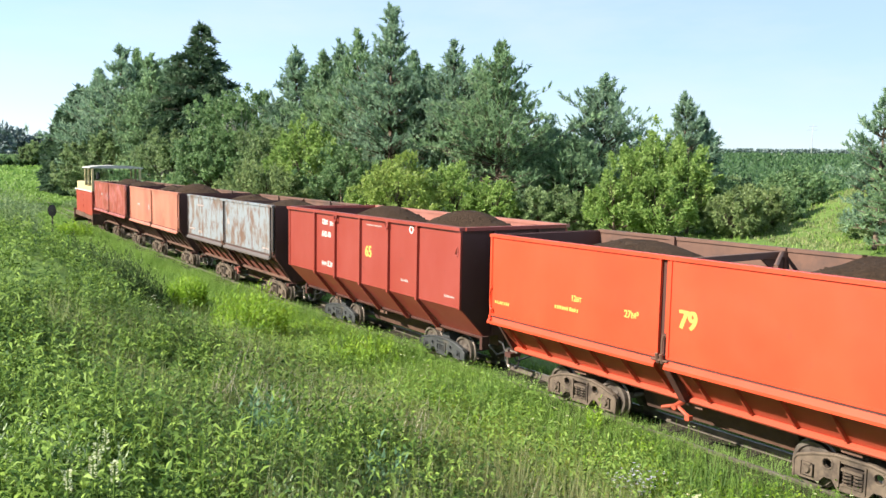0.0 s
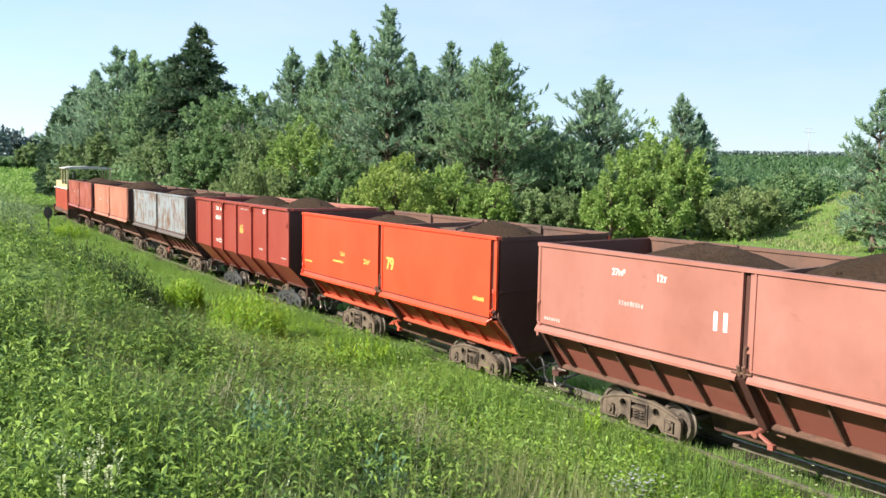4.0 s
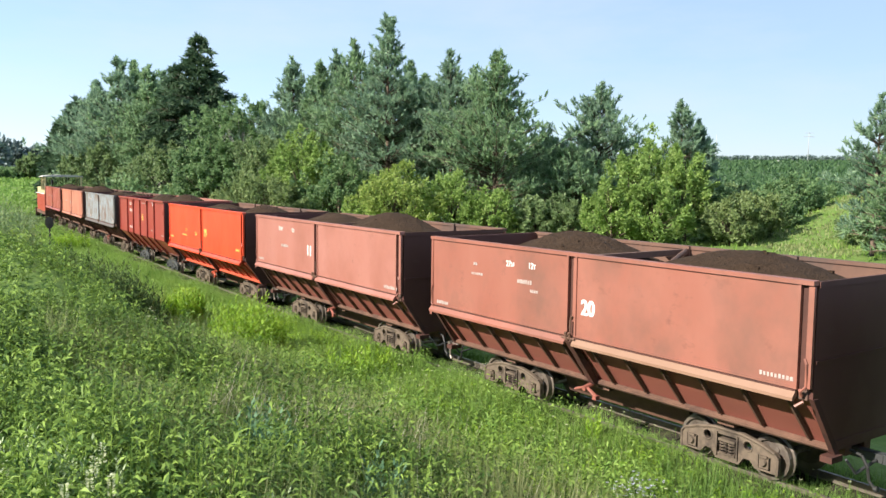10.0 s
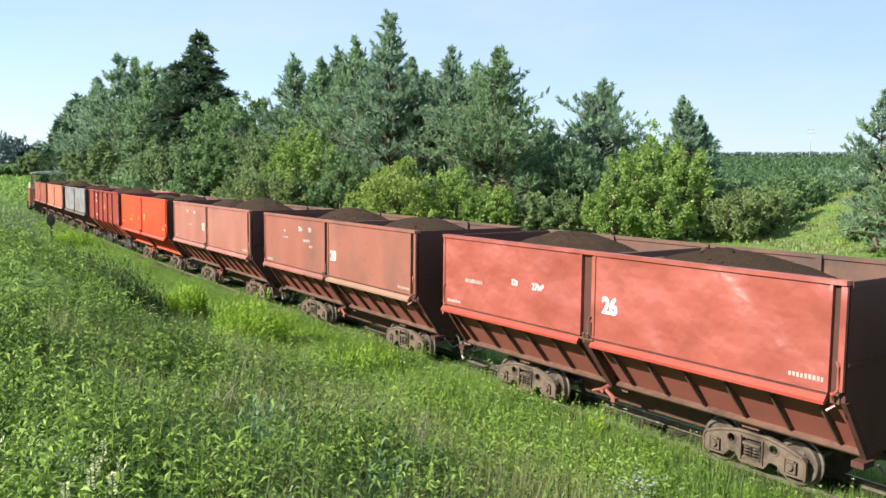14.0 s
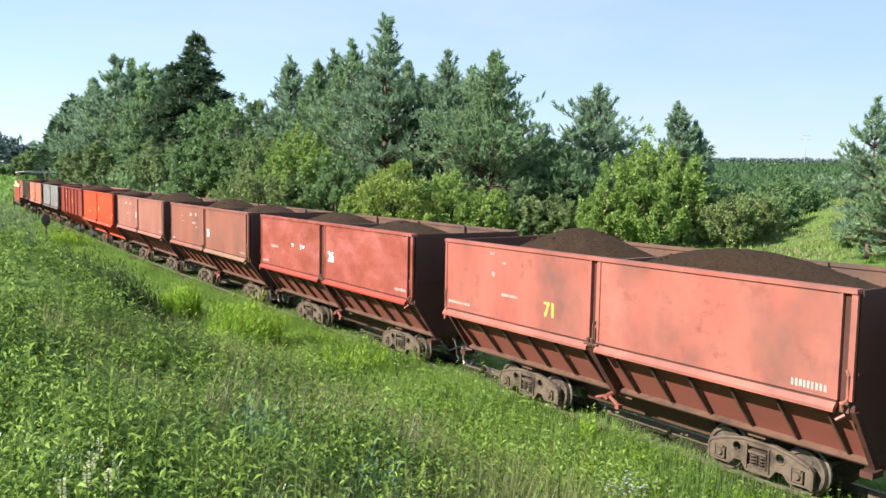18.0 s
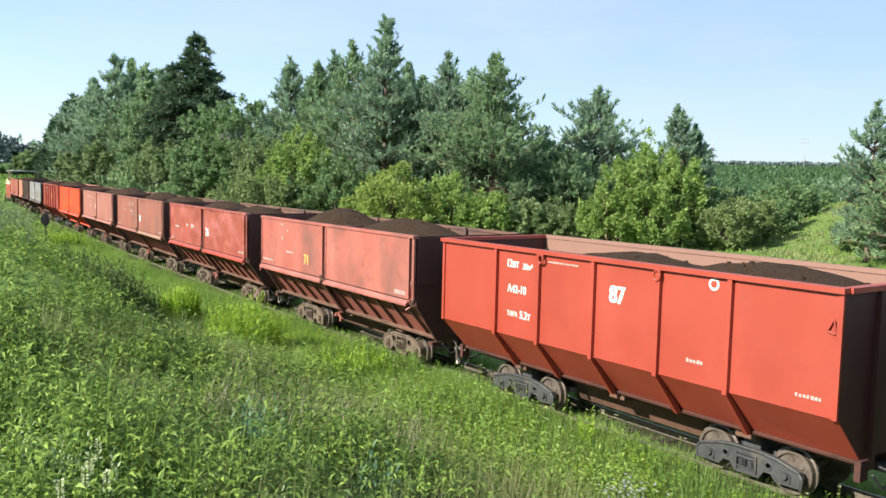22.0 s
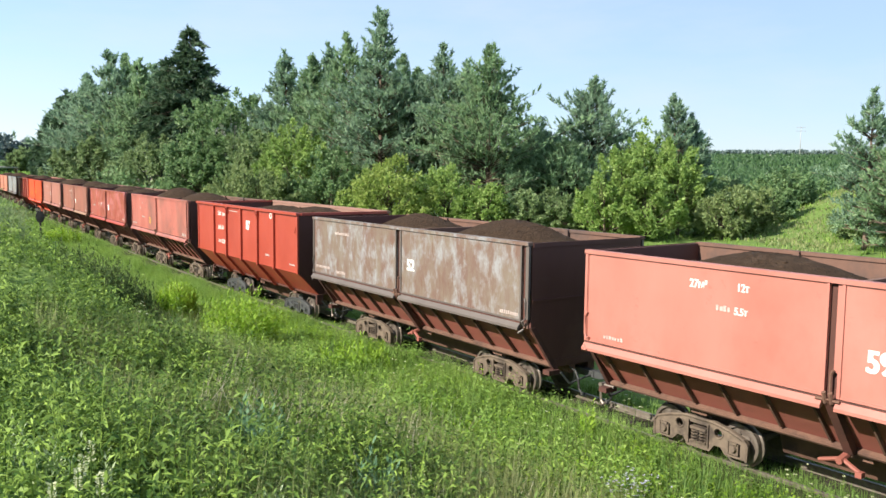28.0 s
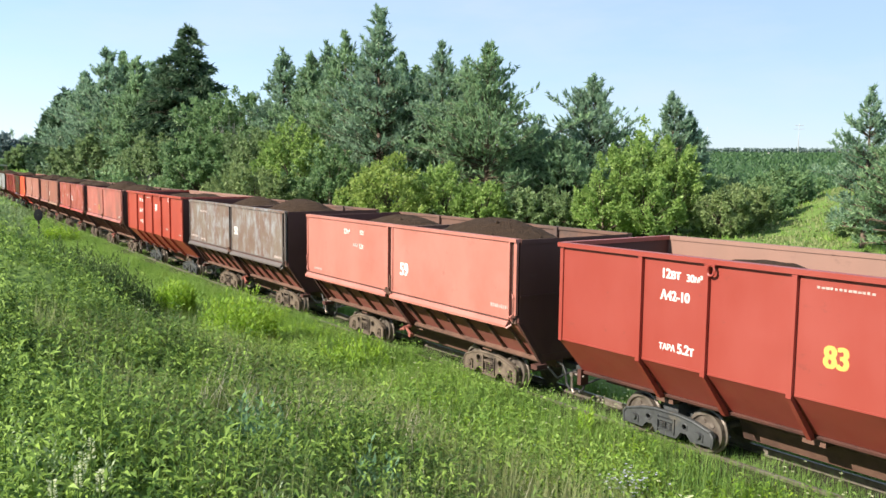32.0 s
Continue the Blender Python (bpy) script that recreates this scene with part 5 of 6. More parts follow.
for row in (
    ("broad", 430, 62, 140, 100, LEAF, 61, "round-crowned leafy tree at the wood's edge", 1.2),
    ("broad", 375, 60, 215, 60, LEAF, 62, "leafy tree below a dark spruce", 0.9),
    ("broad", 475, 56, 205, 60, LEAF_DULL, 63, "dull green leafy tree in the wood", 0.8),
    ("broad", 540, 50, 205, 72, LEAF_LIME, 64, "fresh green leafy tree before the pines", 1.0),
    ("broad", 470, 47, 292, 92, LEAF_OLIVE, 65, "dull green willow scrub along the line", 1.0),
    ("broad", 700, 41, 272, 76, LEAF_YELLOW, 66, "yellow-green bush along the line", 1.0),
    ("broad", 640, 41, 335, 38, LEAF_LIME, 67, "small bright bush along the line", 0.6),
    ("broad", 800, 42, 284, 62, LEAF_LIME, 68, "dull green bush before the pines", 0.7),
    ("broad", 868, 41, 306, 48, LEAF_LIME, 69, "leafy bush under a broad pine", 0.6),
    ("broad", 1160, 42, 200, 54, LEAF_LIME, 70, "bright green young tree beside the line", 1.2),
    ("broad", 1112, 40, 232, 48, LEAF_LIME, 82, "bright green young tree beside the line", 1.0),
    ("broad", 1212, 41, 228, 48, LEAF_LIME, 83, "bright green young tree beside the line", 0.9),
    ("broad", 1082, 39, 290, 50, LEAF_LIME, 71, "bright green bush beside the line", 0.8),
    ("broad", 1262, 42, 300, 44, LEAF, 72, "leafy bush beside a bright green tree", 0.8),
    ("broad", 1155, 39, 290, 60, LEAF_LIME, 84, "bright green bush beside the line", 1.0),
    ("broad", 945, 41, 322, 40, LEAF_DULL, 101, "dull green bush under the pines", 0.7),
    ("broad", 1002, 41, 330, 44, LEAF_DULL, 102, "dull green bush under the pines", 0.7),
    ("broad", 1292, 39, 326, 46, LEAF_OLIVE, 98, "rounded willow bush before the slope", 0.7),
    ("broad", 1335, 41, 312, 46, LEAF_OLIVE, 99, "rounded willow bush before the slope", 0.7),
    ("broad", 1372, 44, 306, 40, LEAF, 100, "leafy bush before the slope", 0.7),
    ("broad", 1408, 47, 290, 46, LEAF, 97, "dark round bush before the slope", 0.8),
    ("broad", 1290, 46, 328, 52, LEAF_OLIVE, 73, "low willow bush in the hollow", 0.7),
    ("broad", 1345, 50, 322, 48, LEAF_OLIVE, 74, "low willow bush in the hollow", 0.7),
    ("broad", 1412, 54, 305, 56, LEAF, 75, "dark round bush at the slope's foot", 0.8),
    ("broad", 1300, 60, 305, 44, LEAF_DULL, 76, "low bush at the field's edge", 0.6),
    ("broad", 1375, 64, 300, 40, LEAF, 77, "low bush at the field's edge", 0.6),
    ("broad", 1545, 36, 345, 56, LEAF_DULL, 78, "low bush on a grassy slope", 0.6),
    ("broad", 300, 66, 235, 80, LEAF_DULL, 79, "leafy tree in the wood beside the line", 0.8),
    ("broad", 190, 76, 235, 80, LEAF_DULL, 80, "leafy undergrowth in the wood beside the line", 0.9),
    ("broad", 62, 150, 258, 24, LEAF_DULL, 87, "hazy leafy tree at the far meadow's edge", 0.6),
    ("broad", 18, 150, 286, 34, LEAF, 88, "low bush at the far meadow's edge", 0.6),
    ("broad", 88, 150, 286, 12, LEAF_DULL, 89, "low bush at the far meadow's edge", 0.5),
    ("broad", 600, 48, 250, 70, LEAF, 81, "leafy tree before the pines", 0.8),
):
    kind, px, depth, py, half, material, seed, label, dens = row
    tree(kind, px, depth, tip(px, py, depth), half, material, seed, label, 0.05, dens, BIRCH if seed in (79, 61) else None)


# a tree outside the view, whose shade falls across the far bend
x, y = -37.6, 61.6
tree("broad", 784 + x / y * 1471, y, 9.0, 58, LEAF, 86, "leafy tree beside the far bend", 0.05, 1.0)

# ---- far off: woods, field, masts ----
def wood_belt(name, label, x0, x1, depth, low, high, n, seed, material, leaf, m=700):
    rng = np.random.RandomState(seed)
    quads = []
    for k in range(n):
        cx = rng.uniform(x0, x1)
        cy = depth + rng.uniform(-0.06, 0.06) * depth
        g = ground_at(cx, cy)
        h = rng.uniform(low, high)
        v = unit(rng.normal(0, 1, (m, 3)))
        r = rng.uniform(0.35, 1.05, m)[:, None]
        p = np.array([cx, cy, g + h * 0.52]) + v * r * np.array([h * 0.36, h * 0.36, h * 0.5])
        w = unit(v + rng.normal(0, 0.5, (m, 3)))
        quads.append(kites(p, w, unit(np.cross(w, rng.normal(0, 1, (m, 3)))), rng.uniform(0.7, 1.4, m) * leaf, rng.uniform(0.5, 0.9, m) * leaf))
    return tagged(new(name, leaves_mesh(name, np.concatenate(quads), material)), label, "woods", kind="stuff")


# these belts carry their haze in the leaf colour
wood_belt("far_wood", "dark wood beyond the line's bend, haze in its colour", -125, -93, 190, 4.5, 7.5, 30, 91, WOODS, 1.0, 500)
wood_belt("far_wood", "wood far beyond the line's bend, haze in its colour", -330, -60, 300, 3, 5.5, 70, 92, WOODS, 1.8, 200)
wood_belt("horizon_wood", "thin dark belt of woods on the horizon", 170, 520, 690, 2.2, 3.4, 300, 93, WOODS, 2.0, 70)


def rough_meadow():
    """Tufts over the bright meadow at the wood's far end."""
    rng = np.random.RandomState(117)
    m = 16000
    y = rng.uniform(70, 175, m)
    x = (rng.uniform(-80, 165, m) - 784) / 1471 * y
    base = np.stack([x, y, land(x, y)], -1)
    way = unit(rng.normal(0, 0.55, (m, 3)) + np.array([0, 0, 0.9]))
    k = 0.0028 * y
    tall = rng.uniform(0.6, 1.5, m) * (0.6 + 0.5 * np.sin(x * 0.35) * np.cos(y * 0.2))
    return tagged(new("far_grass", leaves_mesh("far_grass", kites(base, way, unit(np.cross(way, rng.normal(0, 1, (m, 3)))), tall * (k + 0.22), k + 0.06), GRASS_SHORT)), "rough bright meadow at the wood's far end", "grass", kind="stuff")


rough_meadow()


def pale_slope():
    """Dry grass over the knoll behind the hollow."""
    rng = np.random.RandomState(118)
    m = 26000
    x, y = rng.uniform(14, 36, m), rng.uniform(33, 64, m)
    base = np.stack([x, y, land(x, y) - 0.02], -1)
    way = unit(rng.normal(0, 0.4, (m, 3)) + np.array([0, 0, 1.0]))
    tall = rng.uniform(0.10, 0.28, m) * (0.8 + 0.4 * np.sin(x * 1.1) * np.cos(y * 0.8))
    return tagged(new("slope_grass", leaves_mesh("slope_grass", kites(base, way, unit(np.cross(way, rng.normal(0, 1, (m, 3)))), tall, rng.uniform(0.03, 0.09, m)), GRASS_PALE)), "pale dry grass on the knoll's slope", "grass", kind="stuff")


pale_slope()
wood_belt("deep_wood", "shady inner trees of the wood", -33, 4.5, 78, 6, 8.3, 40, 95, LEAF_DULL, 0.42)
wood_belt("wood_scrub", "scrub under the wood's trees", -24, 18, 60, 2.5, 4.5, 60, 96, LEAF, 0.3)


def crop_field():
    """Rows of a tall leafy crop on the slope to the horizon."""
    rng = np.random.RandomState(94)
    quads = []
    for depth in np.concatenate([np.arange(88, 180, 2.6), np.arange(180, 420, 6.0)]):
        lo, hi = depth * 0.20, depth * 0.62
        m = int(1100 if depth < 180 else 800)
        x = rng.uniform(lo, hi, m)
        y = depth + rng.normal(0, 0.35, m)
        z = land(x, y)
        k = 0.0042 * depth
        base = np.stack([x, y, z + rng.uniform(0.2, 1.0, m)], -1)
        way = unit(rng.normal(0, 0.6, (m, 3)) + np.array([0, 0, 0.8]))
        quads.append(kites(base, way, unit(np.cross(way, rng.normal(0, 1, (m, 3)))), rng.uniform(0.8, 1.6, m) * (k + 0.25), rng.uniform(0.5, 1, m) * (k + 0.1)))
    return tagged(new("crop_field", leaves_mesh("crop_field", np.concatenate(quads), CROP)), "dark green rows of a tall leafy crop", "crops", kind="stuff")


crop_field()


def mast(px, depth, py_top, name, label, crown):
    x, y = spot(px, depth)
    g = ground_at(x, y)
    h = tip(px, py_top, depth) - g
    th = thing(name, label, "mast", m=pose(x, y, g))
    bm = bmesh.new()
    rod(bm, (0, 0, -0.5), (0, 0, h), 0.26, 0.12, 10)
    part("pole", bm, MAST, th, smooth=True)
    if crown:
        for z, w in ((h * 0.96, 2.2), (h * 0.85, 2.8)):
            bm = box(bmesh.new(), -w, w, -0.12, 0.12, z - 0.12, z + 0.12)
            part("cross_arm", bm, MAST, th)
    return th


mast(1425, 430, 226, "power_mast", "slender pale power mast in the far field", True)
mast(1263, 470, 231, "radio_mast", "thin pale mast behind the far trees", False)
x, y = spot(1373, 380)
shed = thing("far_shed", "tiny pale shed on the field's horizon", "shed", m=pose(x, y, ground_at(x, y)))
part("wall", box(bmesh.new(), -1.4, 1.4, -1, 1, 0, 2.0), MAST, shed)
bm = bmesh.new()
plate(bm, [(-1.6, 2.0), (1.6, 2.0), (0, 2.8)], -1.1, 1.1)
part("roof", bm, GREY_ROOF, shed)


# ---- the trackside marker ----
x, y, t = along(64.3)
x, y = float(x) - math.cos(float(t)) * 2.80, float(y) - math.sin(float(t)) * 2.80
MARK_X, MARK_Y = x, y
marker = thing("trackside_marker", "black round signal board on a short post in the grass", "railway signal", m=pose(x, y, ground_at(x, y), 0, 0, 22))
bm = bmesh.new()
rod(bm, (0, 0, -0.2), (0, 0, 1.2), 0.045, sides=8)
part("post", bm, BLACK, marker)
bm = bmesh.new()
lathe(bm, [(0.20, -0.03), (0.20, 0.03), (0.01, 0.04), (0.01, -0.04)], 20)
bmesh.ops.scale(bm, vec=(1, 1, 1.5), verts=bm.verts)
bmesh.ops.translate(bm, verts=bm.verts, vec=(0, -0.06, 1.22))
part("disc", bm, BLACK, marker)


# ---- grass and weeds ----
def scatter(n, s0, s1, d0, d1, seed):
    rng = np.random.RandomState(seed)
    s, d = rng.uniform(s0, s1, n), rng.uniform(d0, d1, n)
    x, y, t = along(s)
    return s, d, x - np.cos(t) * d, y - np.sin(t) * d, rng


def clear_of_camera(x, y, r=1.6):
    return np.hypot(x, y) > r


def bowed(base, way, side, length, width, droop, bulge=0.45):
    """Leaves whose outer half bends down."""
    length, width, droop = np.asarray(length)[:, None], np.asarray(width)[:, None], np.asarray(droop)[:, None]
    mid = base + way * length * bulge
    end = base + way * length - np.array([0.0, 0, 1]) * length * droop
    return np.stack([mid + side * width * 0.5, end, mid - side * width * 0.5, base], 1)


def stand_of_weeds(name, label, n, s0, s1, d0, d1, seed, material, height, leaf, leaves, edge=(2.4, 4.4), category="weeds", slim=0.24, band=(0.0, 400.0)):
    """Leafy stalks in bunches: narrow bowed leaves set round upright stems."""
    bunch = 6
    s, d, x, y, rng = scatter(n // bunch, s0, s1, d0, d1, seed)
    patch = 0.5 + 0.28 * np.sin(x * 1.7 + 2 + 0.8 * np.sin(y)) * np.cos(y * 1.5 + 1 + 0.7 * np.sin(x * 0.9)) + 0.24 * np.sin(x * 5.1 + seed + np.sin(y * 2.3)) * np.sin(y * 4.3 + np.sin(x * 1.9))
    keep = (rng.rand(len(x)) < ease(edge[0], edge[1], d)) & clear_of_camera(x, y) & (rng.rand(len(x)) < 0.35 + 0.85 * patch) & (np.abs(x) < 0.75 * y + 3)
    keep &= (y > band[0]) & (y < band[1])
    keep &= ~((np.abs(x - MARK_X * y / MARK_Y) < 0.5) & (y > MARK_Y - 16) & (y < MARK_Y + 0.4))
    x, y, patch = x[keep], y[keep], patch[keep]
    m = len(x)
    tall = rng.uniform(*height, m) * (0.18 + 1.42 * patch)
    j = np.repeat(np.arange(m), bunch)
    n = m * bunch
    out = rng.normal(0, 1, (n, 2))
    wide = 0.05 + leaf * 0.9
    x, y = x[j] + out[:, 0] * wide, y[j] + out[:, 1] * wide
    z = land(x, y)
    h = tall[j] * rng.uniform(0.7, 1.1, n)
    lean = out * 0.11 + rng.normal(0, 0.09, (n, 2))
    k = leaves
    u = np.tile(np.linspace(0.15, 1.0, k), n) + rng.uniform(-0.03, 0.03, n * k)
    i = np.repeat(np.arange(n), k)
    az = np.tile(np.arange(k) * 2.4, n) + np.repeat(rng.uniform(0, 6.3, n), k) + rng.normal(0, 0.5, n * k)
    hh = h[i] * u
    base = np.stack([x[i] + lean[i, 0] * hh, y[i] + lean[i, 1] * hh, z[i] + hh], -1)
    way = unit(np.stack([np.cos(az), np.sin(az), 0.5 + 0.25 * np.clip(u, 0, 1) + rng.normal(0, 0.45, n * k)], -1))
    side = unit(np.stack([-np.sin(az), np.cos(az), rng.normal(0, 0.6, n * k)], -1))
    size = leaf * (1.2 - 0.5 * np.clip(u, 0, 1)) * rng.uniform(0.65, 1.35, n * k)
    quads = bowed(base, way, side, size, size * slim, rng.uniform(0.15, 0.75, n * k))
    stems = kites(np.stack([x, y, z], -1), unit(np.stack([lean[:, 0], lean[:, 1], np.ones(n)], -1)), unit(rng.normal(0, 1, (n, 3)) * (1, 1, 0)), h * 1.02, np.full(n, 0.010))
    return tagged(new(name, leaves_mesh(name, np.concatenate([quads, stems]), material)), label, category, kind="stuff")


def grass(name, label, n, s0, s1, d0, d1, seed, material, height, width, edge=None, patchy=0.6, bend=0.5):
    """Blades in tufts."""
    s, d, x, y, rng = scatter(n, s0, s1, d0, d1, seed)
    patch = 0.5 + 0.5 * np.sin(x * 1.3 + seed) * np.cos(y * 1.1 + seed * 0.7)
    keep = clear_of_camera(x, y) & (rng.rand(n) < 1 - patchy + patchy * patch)
    if edge:
        keep &= rng.rand(n) < ease(edge[0], edge[1], d)
    x, y, patch = x[keep], y[keep], patch[keep]
    z = land(x, y)
    n = len(x)
    k = 5
    i = np.repeat(np.arange(n), k)
    az = rng.uniform(0, 6.3, n * k)
    h = rng.uniform(*height, n * k) * (0.65 + 0.6 * patch[i])
    base = np.stack([x[i] + rng.normal(0, 0.05, n * k), y[i] + rng.normal(0, 0.05, n * k), z[i] - 0.01], -1)
    b = rng.uniform(0.05, bend, n * k)
    way = unit(np.stack([np.cos(az) * b, np.sin(az) * b, np.ones(n * k)], -1))
    side = unit(np.stack([-np.sin(az), np.cos(az), np.zeros(n * k)], -1))
    return tagged(new(name, leaves_mesh(name, spikes(base, way, side, h, np.full(n * k, width) * rng.uniform(0.6, 1.4, n * k)), material)), label, "grass", kind="stuff")


stand_of_weeds("meadow_herbs", "low leafy herbs in the sunlit meadow", 18000, 9, 42, 0.75, 5.6, 111, GRASS, (0.10, 0.30), 0.095, 8, (0.5, 1.0), "herbs")
stand_of_weeds("meadow_herbs", "low leafy herbs along the track", 9000, 42, 80, 0.95, 6.5, 112, GRASS, (0.12, 0.30), 0.11, 7, (0.5, 1.0), "herbs")
stand_of_weeds("weed_thicket", "dense leafy green weeds at the foot of the bank", 24000, 11, 34, 2.8, 9.4, 101, WEED, (0.36, 0.74), 0.118, 17, slim=0.23, band=(0.0, 8.2))
stand_of_weeds("weed_thicket", "dense leafy green weeds on the bank", 24000, 11, 34, 2.8, 9.4, 127, WEED, (0.34, 0.72), 0.135, 14, slim=0.24, band=(8.2, 90.0))
stand_of_weeds("weed_thicket", "dense leafy green weeds along the bank's ridge", 9000, 34, 84, 3.6, 13, 102, WEED, (0.35, 0.8), 0.17, 10, (4.4, 5.8))
grass("meadow_grass", "tall sunlit grass between bank and track", 8000, 8, 42, 1.2, 5.5, 103, GRASS, (0.15, 0.42), 0.007, patchy=0.95, bend=0.9)
grass("meadow_grass", "sunlit grass along the track", 16000, 42, 100, 1.15, 7, 104, GRASS, (0.15, 0.38), 0.016)
grass("short_grass", "short bright grass beside the rails", 15000, 8, 50, 0.45, 3.0, 105, GRASS_SHORT, (0.06, 0.16), 0.010, patchy=0.4, bend=1.2)
grass("rail_grass", "grass that leans over the near rail", 15000, 8, 66, 0.43, 0.95, 113, GRASS_SHORT, (0.14, 0.30), 0.012, patchy=0.5, bend=1.5)
grass("short_grass", "thin grass between the rails", 8200, 6, 60, -0.3, 0.36, 106, GRASS_SHORT, (0.08, 0.20), 0.010, patchy=0.3, bend=0.9)
stand_of_weeds("meadow_herbs", "rough green herbs of the far meadow", 9000, 70, 135, 1.2, 30, 114, GRASS, (0.25, 0.6), 0.34, 6, (0.5, 1.5), "herbs")
grass("bed_grass", "grass grown over the far track bed", 6000, 66, 120, -1.4, 1.4, 115, GRASS_SHORT, (0.15, 0.40), 0.022, patchy=0.3)
grass("rail_grass", "tall grass along the far near rail", 7000, 30, 66, 0.45, 1.3, 116, GRASS, (0.15, 0.36), 0.014, patchy=0.6)
grass("meadow_grass", "tall thin grass with pale tips beside the track", 4200, 8, 40, 0.7, 4.6, 119, GRASS_PALE, (0.22, 0.52), 0.008, patchy=0.8, bend=0.5)
grass("rail_grass", "grass that hides the near rail", 14000, 7, 32, 0.43, 1.1, 120, GRASS, (0.16, 0.36), 0.011, patchy=0.5, bend=1.7)
stand_of_weeds("meadow_herbs", "leafy herbs along the near rail", 9000, 7, 36, 0.5, 3.4, 122, GRASS, (0.18, 0.42), 0.085, 9, (0.4, 0.6), "herbs", 0.36)
stand_of_weeds("meadow_herbs", "fresh bright herbs beside the track", 7000, 8, 38, 0.75, 3.8, 121, LIME_WEED, (0.14, 0.42), 0.10, 7, (0.5, 1.2), "herbs", 0.28)
grass("bed_grass", "grass along the far rail", 5000, 6, 42, -1.2, -0.43, 129, GRASS_SHORT, (0.12, 0.26), 0.013, patchy=0.3, bend=1.0)
grass("rail_grass", "ragged grass grown over the near rail", 9000, 6, 40, 0.1, 0.62, 131, GRASS_SHORT, (0.10, 0.22), 0.011, patchy=0.7, bend=1.2)
grass("meadow_grass", "thin olive grass that stands over the weeds", 6000, 15, 32, 3.2, 7.5, 132, GRASS_PALE, (0.42, 0.80), 0.009, patchy=0.8, bend=0.6)
grass("grass_tufts", "upright dark green tufts in the meadow", 7000, 8, 36, 0.7, 4.6, 133, TUFT, (0.16, 0.42), 0.013, patchy=1.0, bend=0.45)
stand_of_weeds("meadow_herbs", "coarse green herbs between bank and track", 6500, 8, 34, 0.7, 4.6, 134, GRASS, (0.20, 0.44), 0.13, 9, (0.8, 1.6), "herbs", 0.26)
grass("dry_grass", "dry straw-coloured stalks among the grass", 420, 14, 30, 2.6, 6.0, 107, DRY, (0.4, 0.8), 0.008, patchy=1.0, bend=1.0)
grass("far_grass", "grass beyond the track", 8000, 4, 60, -40, -2.0, 108, GRASS, (0.12, 0.30), 0.05)
grass("far_grass", "pale grass beyond the hollow", 6000, -24, 16, -60, -18, 109, GRASS_PALE, (0.18, 0.42), 0.06)
grass("far_grass", "bright meadow beside the far bend", 10000, 75, 150, 2, 40, 110, GRASS_SHORT, (0.2, 0.4), 0.08)


def clump(px, py, depth, n, radius, height, material, seed, name, label, category, leaf=0.12):
    """A single dense clump of one plant."""
    x0, y0 = spot(px, depth)
    rng = np.random.RandomState(seed)
    a, r = rng.uniform(0, 6.3, n), radius * rng.uniform(0, 1, n) ** 0.6
    x, y = x0 + r * np.cos(a), y0 + r * np.sin(a)
    z = land(x, y)
    g = ground_at(x0, y0)
    h = rng.uniform(*height, n) * (1.1 - 0.4 * r / radius)
    k = 18
    i = np.repeat(np.arange(n), k)
    u = np.tile(np.linspace(0.1, 1.0, k), n)
    az = np.tile(np.arange(k) * 2.4, n) + np.repeat(rng.uniform(0, 6.3, n), k)
    out = np.stack([np.cos(a), np.sin(a)], -1) * rng.uniform(0, 0.25, n)[:, None]
    base = np.stack([x[i] - x0 + out[i, 0] * h[i] * u, y[i] - y0 + out[i, 1] * h[i] * u, z[i] - g + h[i] * u], -1)
    way = unit(np.stack([np.cos(az), np.sin(az), 0.6 + 0.6 * u], -1))
    side = unit(np.stack([-np.sin(az), np.cos(az), 0 * az], -1))
    size = leaf * (1.2 - 0.5 * u) * rng.uniform(0.7, 1.3, n * k)
    ob = new(name, leaves_mesh(name, kites(base, way, side, size, size * 0.28), material))
    ob.matrix_basis = pose(x0, y0, g)
    return tagged(ob, label, category)


clump(437, 0, 17.3, 200, 0.72, (0.7, 1.3), LIME_WEED, 121, "tall_weed_clump", "tall lime-green weed clump in the meadow", "plant", 0.14)
clump(326, 0, 20.8, 150, 0.45, (0.6, 1.0), LIME_WEED, 122, "tall_weed_clump", "lime-green weed clump in the meadow", "plant", 0.16)
clump(128, 0, 40, 60, 0.8, (0.5, 0.9), LIME_WEED, 123, "tall_weed_clump", "lime-green weed clump beside the marker", "plant", 0.2)


